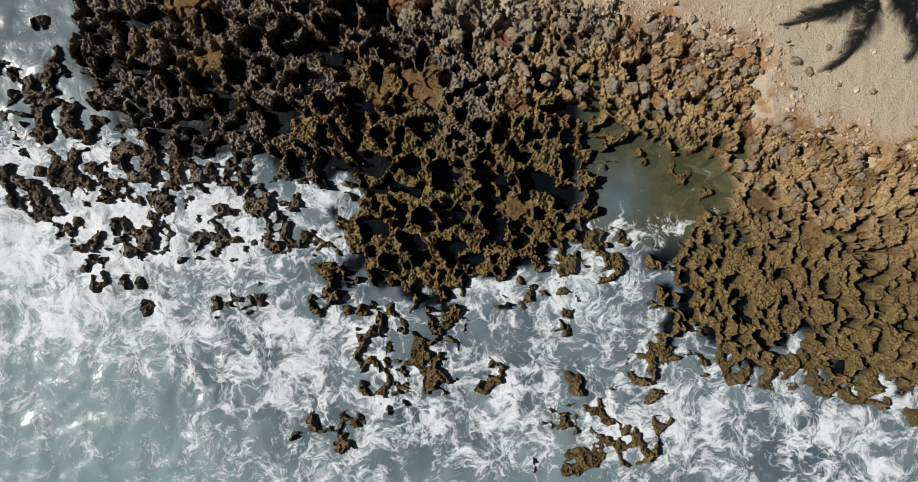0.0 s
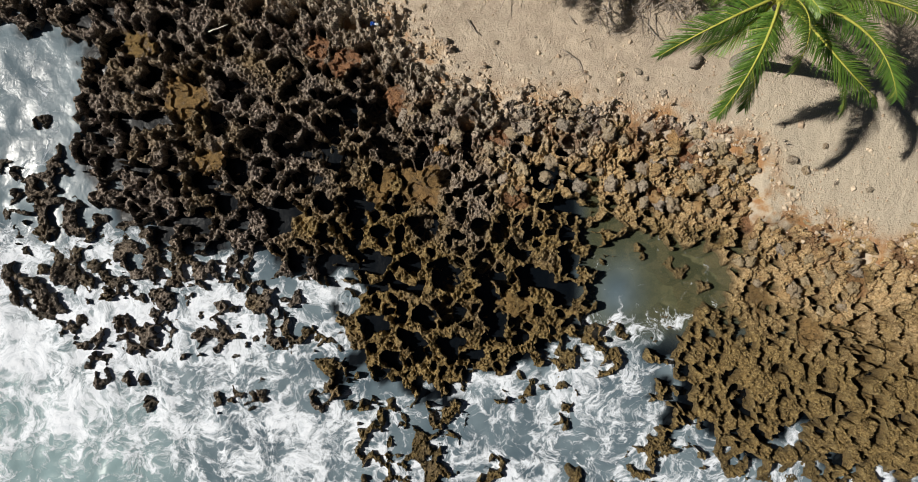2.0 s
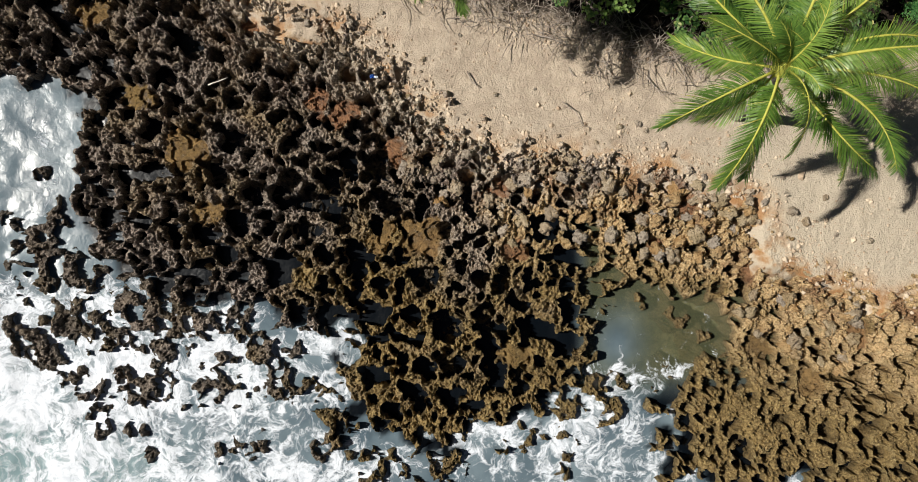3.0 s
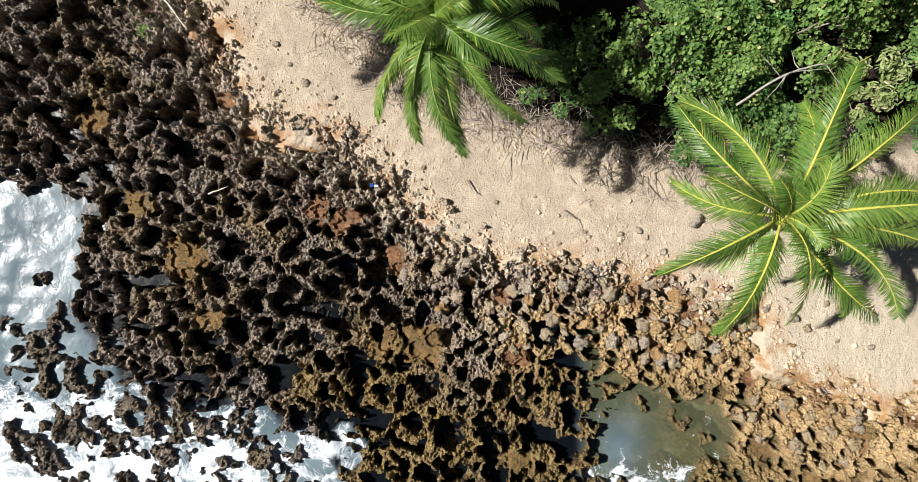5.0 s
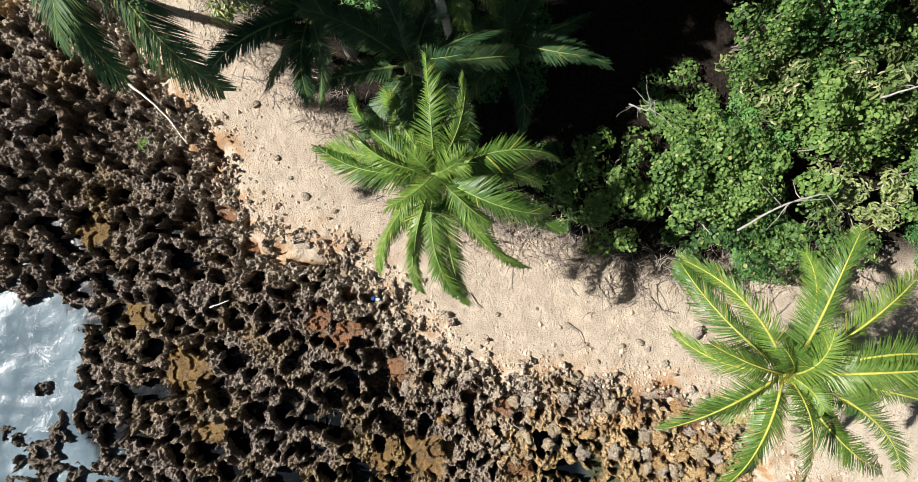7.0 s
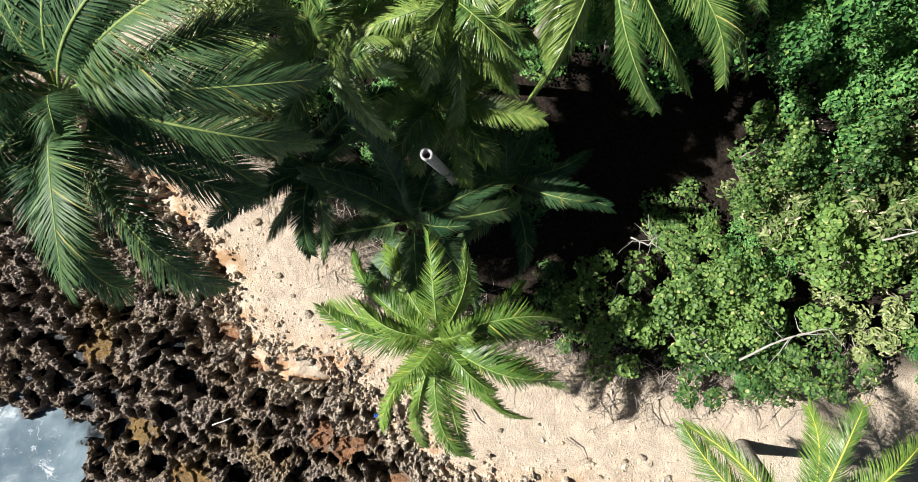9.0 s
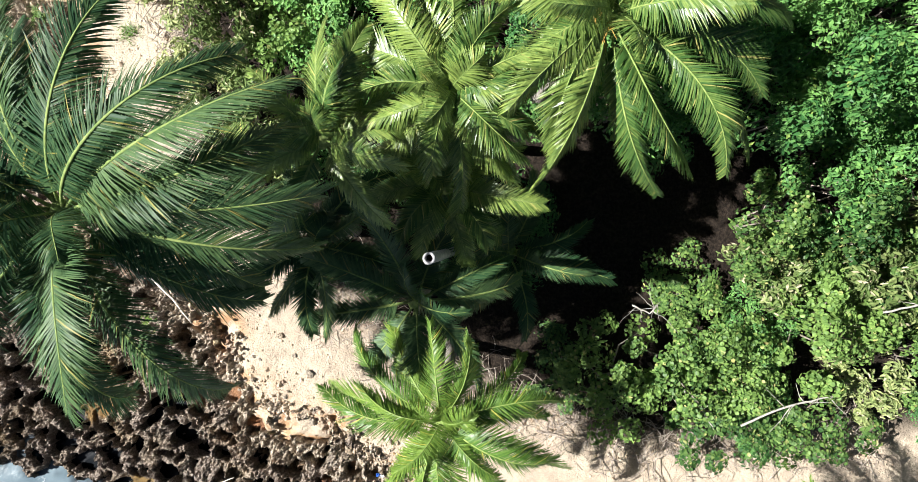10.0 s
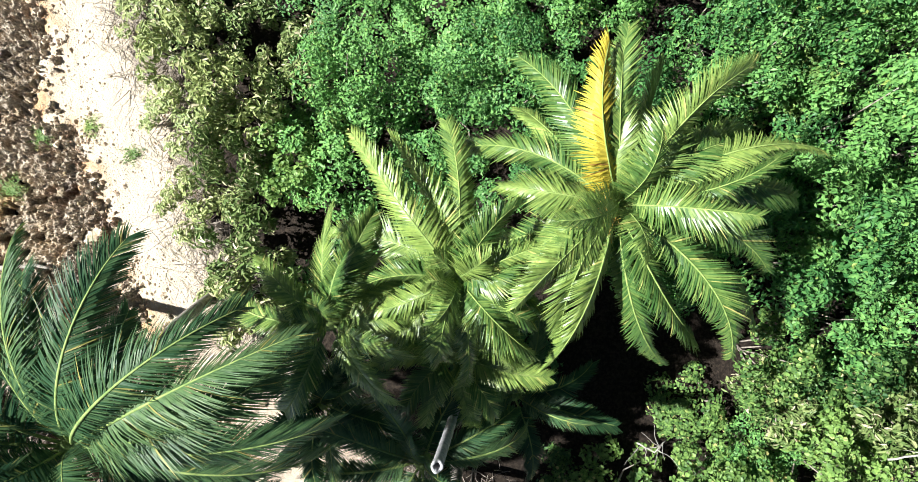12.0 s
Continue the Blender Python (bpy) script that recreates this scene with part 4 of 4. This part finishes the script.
def bush_kind(seed, radius, height, clumps, each, size, shape, spread):
    """Foliage and limbs of a bush at the origin."""
    rng = random.Random(seed)
    spots, limbs = [], []
    for _ in range(clumps):
        a, r = rng.uniform(0, 6.283), radius * math.sqrt(rng.random())
        dome = math.sqrt(max(0.0, 1 - (r / radius) ** 2 * 0.85))
        c = Vector((r * math.cos(a), r * math.sin(a), height * (0.30 + 0.70 * dome) * rng.uniform(0.55, 1.08)))
        if rng.random() < 0.35:
            limbs.append(c)
        own = spread * rng.uniform(0.7, 1.25)
        for _ in range(each):
            d = Vector((rng.gauss(0, 1), rng.gauss(0, 1), rng.gauss(0.35, 0.75))).normalized()
            p = c + Vector((d.x, d.y, d.z * 0.7)) * own * rng.uniform(0.55, 1.0)
            n = d * 1.0 + Vector((rng.uniform(-0.8, 0.8) - 0.25, rng.uniform(-0.8, 0.8), rng.uniform(0.0, 1.0)))
            spots.append((p, n, size * rng.uniform(0.65, 1.25)))
    foliage = leaf_mesh("foliage", rng, spots, shape)
    stems = []
    for c in limbs[:6]:
        start = Vector((rng.uniform(-0.15, 0.15), rng.uniform(-0.15, 0.15), 0))
        mid = start.lerp(c, 0.5) + Vector((rng.uniform(-0.2, 0.2), rng.uniform(-0.2, 0.2), 0.2))
        stems.append(raw("branch", *tube([start, start.lerp(mid, 0.5), mid, mid.lerp(c, 0.6), c], [0.028, 0.024, 0.019, 0.014, 0.007], 5)))
    return foliage, stems


GRAPES = [bush_kind(40 + k, 1.3, 2.6, 19, 128, 0.087, "mixed", 0.37) for k in range(4)]
DRIES = [bush_kind(50 + k, 1.2, 1.6, 30, 62, 0.118, "long", 0.30) for k in range(3)]
SHRUBS = [bush_kind(60 + k, 1.35, 3.0, 22, 165, 0.093, "small", 0.42) for k in range(4)]


def bush(kinds, leaf, name, place, scale, tall, turn, pick, label, group):
    foliage, stems = kinds[pick % len(kinds)]
    ob = thing(name, place, label, "bush", group, turn, scale)
    ob.scale = (scale, scale, scale * tall)
    part("foliage", foliage, leaf, ob)
    for s in stems:
        part("branch", s, TWIG, ob, "grey bare branch")
    return ob


def canopy(x, y):
    """How high the growth stands over a point of the plan."""
    if 2.0 < x < min(7.4, 3.6 + 2.6 * (y - 12.2)) and 12.2 < y < 19.5:
        return 1.3
    if x > 3.2:
        h = 2.6 + 3.2 * min(1.0, max(0.0, (y - 10.2) / 6.5))
        return h + (0.6 if y > 19 else 0.0)
    if x < -3.0:
        return 2.2 + 1.2 * min(1.0, max(0.0, (x + 8.5) / 4.0))
    return 3.6 if y > 19.5 else 2.0


def plant_growth():
    rng = random.Random(77)
    spots = []
    gx, gy = np.meshgrid(np.arange(-11.5, 15.2, 1.42), np.arange(9.5, 28.6, 1.42))
    gx = gx + np.array([[rng.uniform(-0.35, 0.35) for _ in row] for row in gx])
    gy = gy + np.array([[rng.uniform(-0.35, 0.35) for _ in row] for row in gy])
    depth = inside(gx, gy, GROWTH)
    for x, y, d in zip(gx.ravel(), gy.ravel(), depth.ravel()):
        x, y, d = float(x), float(y), float(d)
        if d < (1.1 if 3 < x < 8.5 else 0.65):
            continue
        shade = -5.2 < x < 6.2 and 12.7 < y < 19.0 or 0.8 < x < min(7.4, 3.6 + 2.6 * (y - 12.2)) and 12.0 < y < 19.5
        if (shade or 1.5 < x < 6.5 and 13.1 < y < 19.5) and rng.random() < (0.78 if x > 3.4 and y < 17 else 0.9 if x > 1.5 else 0.85):
            continue
        if rng.random() < (0.32 if x > 5.0 and y > 18.0 else 0.2):
            continue
        if min(math.hypot(x - 8.3, y - 8.2), math.hypot(x + 0.2, y - 13.3)) < 0.9:
            continue
        spots.append((x, y, d))
    for k, (x, y, d) in enumerate(spots):
        tall = canopy(x, y) * min(1.0, 0.45 + d * 0.3) * rng.uniform(0.42, 1.18)
        turn, wide = rng.uniform(0, 6.28), rng.uniform(0.95, 1.25)
        inland = y > 16.5 + 0.25 * (x - 8) and x > -3.5
        if x < -4.2 and y > 17 or (d < 1.3 and x < 6 and rng.random() < 0.5):
            bush(DRIES, DRY_LEAF, "dry_bush", (x, y, 1.1), wide, tall / 1.6 / wide, turn, k, "pale olive leathery-leaved bush with dry twigs", "dry coastal bushes")
        elif inland and (rng.random() < 0.93):
            bush(SHRUBS, SHRUB_LEAF, "green_shrub", (x, y, 1.15), wide, tall / 3.0 / wide, turn, k, "dense bright green small-leaved shrub", "green shrubs")
        elif x > 3.5 and rng.random() < 0.3:
            bush(DRIES, DRY_LEAF, "dry_bush", (x, y, 1.1), wide, tall / 1.6 / wide, turn, k, "pale olive leathery-leaved bush with dry twigs", "dry coastal bushes")
        elif rng.random() < 0.16:
            bush(SHRUBS, SHRUB_LEAF, "green_shrub", (x, y, 1.15), wide * 0.8, tall / 3.0 / wide, turn, k, "dense bright green small-leaved shrub", "green shrubs")
        else:
            bush(GRAPES, GRAPE_LEAF, "sea_grape_bush", (x, y, 1.1), wide, tall / 2.6 / wide, turn, k, "sea grape bush with round yellow-green leaves", "sea grape bushes")


plant_growth()


# ---- dead wood, twigs and tufts ----
def twig_litter():
    rng, pieces = random.Random(88), []
    line = [p for p in GROWTH if -11 < p[0] < 14 and p[1] < 30]
    for (ax, ay), (bx, by) in zip(line, line[1:]):
        for _ in range(int(80 * math.hypot(bx - ax, by - ay))):
            t = rng.random()
            x, y = ax + (bx - ax) * t + rng.gauss(0.0, 0.5), ay + (by - ay) * t + rng.gauss(0.25, 0.55)
            a = rng.uniform(0, 6.28)
            path = crooked(rng, (x, y, rng.uniform(1.08, 1.35)), (math.cos(a), math.sin(a), rng.uniform(-0.05, 0.3)), rng.uniform(0.25, 0.9), 5, 0.35)
            for p in path:
                p.z = max(p.z, 1.08)
            w = rng.uniform(0.007, 0.017)
            pieces.append(tube(path, [w, w, w * 0.9, w * 0.8, w * 0.6, w * 0.3], 3))
    ob = part("twig_litter", raw("twig_litter", *joined(pieces)), TWIG)
    return tagged(ob, "tangled grey dead twigs along the bushes' edge", "twigs", kind="stuff")


def stick(name, path, width, material, label, twigs=0, seed=1, category="driftwood"):
    rng = random.Random(seed)
    path = [Vector(p) for p in path]
    fine = [path[i].lerp(path[i + 1], t / 4) for i in range(len(path) - 1) for t in range(4)] + [path[-1]]
    fine = [p + Vector((rng.uniform(-1, 1), rng.uniform(-1, 1), rng.uniform(-0.5, 0.5))) * width * 0.5 for p in fine]
    n = len(fine)
    ob = part(name, raw(name, *tube(fine, [width * (1 - 0.6 * i / n) for i in range(n)], 7)), material)
    tagged(ob, label, category)
    for _ in range(twigs):
        b = fine[rng.randrange(1, n)]
        side = crooked(rng, b, (rng.uniform(-1, 1), rng.uniform(-1, 1), rng.uniform(-0.1, 0.4)), rng.uniform(0.35, 0.9), 6, 0.3)
        part("side_branch", raw("side_branch", *tube(side, [width * 0.5 * (1 - j / 8) for j in range(7)], 5)), material, ob)
    return ob


twig_litter()
stick("driftwood_branch", [(-9.6, 15.85, 1.12), (-8.85, 15.25, 1.2), (-8.3, 14.65, 1.2), (-7.9, 14.05, 1.14)], 0.035, DRIFT, "long curved bleached driftwood branch on the rock")
stick("driftwood_stick", [(-7.4, 9.2, 1.0), (-6.8, 9.42, 1.03)], 0.022, DRIFT, "short pale driftwood stick on the rock", seed=2)
stick("dead_branch", [(7.4, 11.2, 3.5), (8.3, 11.8, 4.1), (8.9, 12.0, 4.3), (9.5, 12.1, 4.3)], 0.034, TWIG_PALE, "forked grey dead branch lying over the bushes", 7, 3, "branch")
stick("dead_branch", [(6.0, 12.1, 3.2), (6.4, 11.7, 3.3), (6.6, 11.3, 3.2)], 0.045, TWIG_PALE, "pale bent dead branch among sea grapes", 2, 4, "branch")
stick("dead_branch", [(4.5, 14.5, 3.9), (4.9, 14.3, 4.1), (5.2, 14.6, 4.1)], 0.024, TWIG_PALE, "white tangle of dead branches in the shade", 9, 5, "branch")
stick("dead_branch", [(10.2, 14.3, 5.3), (10.9, 14.5, 5.6), (11.7, 14.6, 5.5)], 0.028, TWIG_PALE, "bare grey branch above the sea grapes", 4, 6, "branch")
stick("dead_branch", [(3.1, 8.6, 1.13), (3.5, 8.3, 1.16), (3.7, 7.9, 1.12)], 0.02, TWIG, "dry forked branch on the sand", 6, 7, "branch")
stick("dead_branch", [(0.3, 9.5, 1.1), (0.45, 9.2, 1.13), (0.65, 9.05, 1.1)], 0.024, TWIG, "curved dark dry branch on the sand", 0, 8, "branch")
stick("dead_branch", [(4.3, 9.9, 1.12), (4.5, 9.4, 1.2), (4.9, 9.1, 1.13)], 0.018, TWIG, "thin tangled dry creeper on the sand", 8, 10, "branch")
stick("dead_branch", [(5.6, 9.3, 1.12), (5.9, 8.9, 1.2), (6.4, 8.8, 1.13)], 0.018, TWIG, "thin tangled dry creeper on the sand", 8, 11, "branch")
stick("dead_branch", [(2.2, 10.6, 1.14), (2.9, 10.4, 1.25), (3.4, 10.1, 1.15)], 0.022, TWIG, "grey dead branch at the bushes' foot", 9, 12, "branch")
stick("driftwood_log", [(-13.9, 19.5, 1.15), (-12.9, 19.52, 1.2), (-12.0, 19.45, 1.15)], 0.09, BARK, "brown fallen log across the rock", 0, 9, "log")


def grass_tuft(place, radius, blades, label, seed):
    rng, points, faces = random.Random(seed), [], []
    lobes = [rng.uniform(0, 6.28) for _ in range(6)]
    for _ in range(blades // 2):
        a = rng.choice(lobes) + rng.gauss(0, 0.8)
        r = radius * (0.2 + 0.8 * abs(math.sin(3 * a + seed))) * rng.random()
        p = Vector((r * math.cos(a), r * math.sin(a), 0))
        b = rng.uniform(0, 6.28)
        out, side = Vector((math.cos(b), math.sin(b), 0)), Vector((-math.sin(b), math.cos(b), 0)) * 0.011
        h, first = rng.uniform(0.06, 0.16), len(points)
        for t, lift in ((0, 0), (0.4, 0.8), (1.0, 0.9)):
            q = p + out * t * h * 0.9 + Vector((0, 0, h * lift))
            w = side * (1 - 0.8 * t)
            points += [q - w, q + w]
        faces += [(first, first + 1, first + 3, first + 2), (first + 2, first + 3, first + 5, first + 4)]
    ob = part("grass_tuft", raw("grass_tuft", points, faces, False), GRASS)
    ob.location = place
    return tagged(ob, label, "grass")


grass_tuft((-12.2, 23.3, 0.95), 0.42, 780, "bright green grass tuft among dark rocks", 1)
grass_tuft((-10.8, 23.6, 1.0), 0.5, 510, "thin green grass tuft on pale sand", 2)
grass_tuft((-9.5, 22.7, 1.0), 0.4, 480, "small green creeper on pale sand", 3)
grass_tuft((-13.2, 21.7, 0.9), 0.6, 780, "green grass tuft between the rocks", 4)
grass_tuft((-9.2, 14.2, 0.85), 0.4, 600, "green tuft growing in the rock", 5)


def litter_piece(place):
    bm = bmesh.new()
    bmesh.ops.create_grid(bm, x_segments=7, y_segments=5, size=0.5)
    for v in bm.verts:
        v.co = Vector((v.co.x * 0.15 + 0.05 * noise.noise(v.co * 5 + Vector((3, 1, 0))), v.co.y * 0.1 + 0.05 * noise.noise(v.co * 6), 0.05 + 0.09 * noise.noise(v.co * 5)))
    bmesh.ops.solidify(bm, geom=bm.faces[:], thickness=0.006)
    ob = tagged(part("plastic_scrap", bm, BLUE), "crumpled blue plastic scrap caught in the rocks", "litter")
    ob.location = place
    bm = bmesh.new()
    bmesh.ops.create_grid(bm, x_segments=5, y_segments=4, size=0.5)
    for v in bm.verts:
        v.co = Vector((0.10 + v.co.x * 0.12 + 0.04 * noise.noise(v.co * 7), -0.03 + v.co.y * 0.07, 0.07 + 0.04 * noise.noise(v.co * 5)))
    bmesh.ops.solidify(bm, geom=bm.faces[:], thickness=0.006)
    part("torn_edge", bm, PALE_PLASTIC, ob, "torn white plastic edge")


litter_piece((-2.5, 9.4, 1.05))


# ---- loose stones ----
def stone_shape(seed, level, bumps, material):
    bm = bmesh.new()
    bmesh.ops.create_icosphere(bm, subdivisions=level, radius=0.5)
    shift = Vector((seed * 3.7, seed * 1.3, 0))
    for v in bm.verts:
        d = v.co.normalized()
        r = 1 + bumps * noise.noise(d * 1.5 + shift) + 0.6 * bumps * noise.noise(d * 3.6 + shift) + 0.5 * bumps * (0.2 - abs(noise.noise(d * 4.5 + shift))) + 0.4 * bumps * noise.noise(d * 8.5 + shift)
        v.co = Vector((v.co.x, v.co.y * 0.85, v.co.z * 0.72)) * r
    mesh = bpy.data.meshes.new("stone")
    bm.to_mesh(mesh)
    bm.free()
    mesh.polygons.foreach_set("use_smooth", np.full(len(mesh.polygons), True))
    mesh.materials.append(material)
    return mesh


def scatter_stones():
    rng = random.Random(99)
    shapes = [stone_shape(k, 3, 0.62, STONE) for k in range(8)]
    warm = [stone_shape(k, 3, 0.62, ORANGE_STONE) for k in range(8)]
    line = [p for p in BEACH if -13 < p[0] < 15 and p[1] < 29]
    total = sum(math.hypot(b[0] - a[0], b[1] - a[1]) for a, b in zip(line, line[1:]))
    spots = []
    for a, b in zip(line, line[1:]):
        length = math.hypot(b[0] - a[0], b[1] - a[1])
        nx, ny = (b[1] - a[1]) / length, -(b[0] - a[0]) / length
        for _ in range(round((420 if a[0] > -1.5 else 190) * length / total)):
            t, out = rng.random(), rng.gauss(-0.1, 0.5)
            size = (0.09 + 0.22 * rng.random() ** 2) * (0.55 if out > 0.25 else 1.0)
            if a[0] > -1.5 and rng.random() < 0.8:
                out, size = -rng.uniform(0.0, 2.6), rng.uniform(0.24, 0.52)
            spots.append((a[0] + (b[0] - a[0]) * t - nx * out, a[1] + (b[1] - a[1]) * t - ny * out, size))
    made = land(np.array([p[0] for p in spots]), np.array([p[1] for p in spots]))
    for k, (x, y, size) in enumerate(spots):
        z = max(float(made[0][k]), float(made[1][k]) if made[3][k] > 0.2 else -9.0, 0.62 if size > 0.23 else -9.0)
        ob = new("stone", rng.choice(warm if rng.random() < 0.12 + 0.6 * (x > 6.0) else shapes))
        ob.location, ob.rotation_euler = (x, y, z + size * 0.02), (rng.uniform(-0.4, 0.4), rng.uniform(-0.4, 0.4), rng.uniform(0, 6.28))
        ob.scale = (size, size * rng.uniform(0.75, 1.1), size * rng.uniform(0.8, 1.15))
        ob.parent = rock_shelf


def sand_stones():
    """Single stones that lie about on the sand: x, y, size."""
    rng = random.Random(31)
    shapes = [stone_shape(20 + k, 3, 0.5, STONE) for k in range(5)]
    for x, y, size in ((7.05, 8.2, .46), (1.15, 8.85, .16), (4.8, 7.85, .2), (5.35, 7.95, .24), (5.6, 7.75, .16), (4.1, 7.4, .14), (7.3, 6.35, .2), (9.1, 5.6, .26), (9.9, 5.3, .34),
                       (10.3, 5.0, .28), (8.9, 5.0, .18), (11.2, 4.6, .16), (-4.45, 12.45, .26), (-3.6, 12.0, .16), (-5.3, 13.6, .2), (-2.2, 11.3, .15), (-1.0, 9.9, .17), (2.3, 9.0, .12),
                       (3.0, 7.6, .14), (6.1, 7.3, .22), (-5.9, 15.2, .24), (-4.9, 13.0, .14), (0.1, 10.6, .13), (-3.0, 11.0, .2), (9.6, 6.3, .14), (10.9, 5.7, .2), (12.2, 4.4, .22)):
        ob = new("stone", rng.choice(shapes))
        z = 1.02 + 0.06 * float(rough(np.array([x]), np.array([y]), 2.5, 3, 61)[0])
        ob.location, ob.rotation_euler = (x, y, z + size * 0.12), (rng.uniform(-0.3, 0.3), rng.uniform(-0.3, 0.3), rng.uniform(0, 6.28))
        ob.scale = (size, size * rng.uniform(0.75, 1.0), size * rng.uniform(0.8, 1.0))
        tagged(ob, "rough grey-brown coral stone lying on sand", "stone", "stones on the sand")


def scatter_pebbles():
    """Grit and pebbles on the sand, too many to count."""
    rng = np.random.RandomState(5)
    x, y = rng.uniform(-13.5, 14.5, 90000), rng.uniform(1.5, 29, 90000)
    d, g = inside(x, y, BEACH), inside(x, y, GROWTH)
    chance = 0.10 + 0.8 * np.exp(-np.clip(d, 0, 9) / 0.7) + 0.35 * smooth(-1.0, 0.0, g)
    chance = chance * (0.15 + 1.3 * smooth(-0.3, 0.4, rough(x, y, 1.4, 3, 101)))
    ok = (d > -0.1) & (g < 0.4) & (rng.rand(len(x)) < chance)
    x, y = x[ok], y[ok]
    z = 1.02 + 0.06 * rough(x, y, 2.5, 3, 61) + 0.02 * rough(x, y, 0.4, 3, 65)
    size = 0.016 + 0.045 * rng.rand(len(x)) ** 2.5 + 0.09 * (rng.rand(len(x)) < 0.02) * rng.rand(len(x))
    # coarser rubble where the rock meets the sand
    rx, ry = rng.uniform(-13.5, 14.5, 60000), rng.uniform(1.5, 29, 60000)
    rd = inside(rx, ry, BEACH)
    ok = (rng.rand(len(rx)) < 0.75 * np.exp(-((rd - 0.05) / 0.55) ** 2) * smooth(-0.5, 0.3, rough(rx, ry, 1.1, 3, 141)))
    rx, ry = rx[ok], ry[ok]
    made = land(rx, ry)
    rz = np.where(made[3] > 0.15, np.maximum(made[0], made[1]), made[0])
    x, y, z = np.concatenate((x, rx)), np.concatenate((y, ry)), np.concatenate((z, rz))
    size = np.concatenate((size, 0.03 + 0.07 * rng.rand(len(rx)) ** 2))
    n = len(x)
    base = np.array([(0.9, 0, 0), (0.3, 0.8, 0.1), (-0.7, 0.6, 0), (-0.8, -0.5, 0.1), (0.2, -0.9, 0), (0.1, 0.1, 1.05)])
    turn = rng.uniform(0, 6.28, n)
    shape = base[None] * rng.uniform(0.7, 1.3, (n, 6, 1))
    px = shape[..., 0] * np.cos(turn)[:, None] - shape[..., 1] * np.sin(turn)[:, None]
    py = shape[..., 0] * np.sin(turn)[:, None] + shape[..., 1] * np.cos(turn)[:, None]
    pts = np.stack((x[:, None] + px * size[:, None], y[:, None] + py * size[:, None], z[:, None] + shape[..., 2] * size[:, None]), -1).reshape(-1, 3)
    tri = np.array([(0, 1, 5), (1, 2, 5), (2, 3, 5), (3, 4, 5), (4, 0, 5)])
    faces = (tri[None] + 6 * np.arange(n)[:, None, None]).reshape(-1, 3)
    ob = part("pebbles", raw("pebbles", pts.tolist(), faces.tolist(), False), PEBBLE)
    return tagged(ob, "scattered pale coral pebbles and grit on sand", "pebbles", kind="stuff")


def pebble_material():
    m = Nodes("coral_pebble")
    tone = m.mix(m.island(), (0.36, 0.27, 0.19), (0.60, 0.50, 0.38))
    return m.done(tone, 0.9)


PEBBLE = pebble_material()
scatter_pebbles()
sand_stones()
scatter_stones()
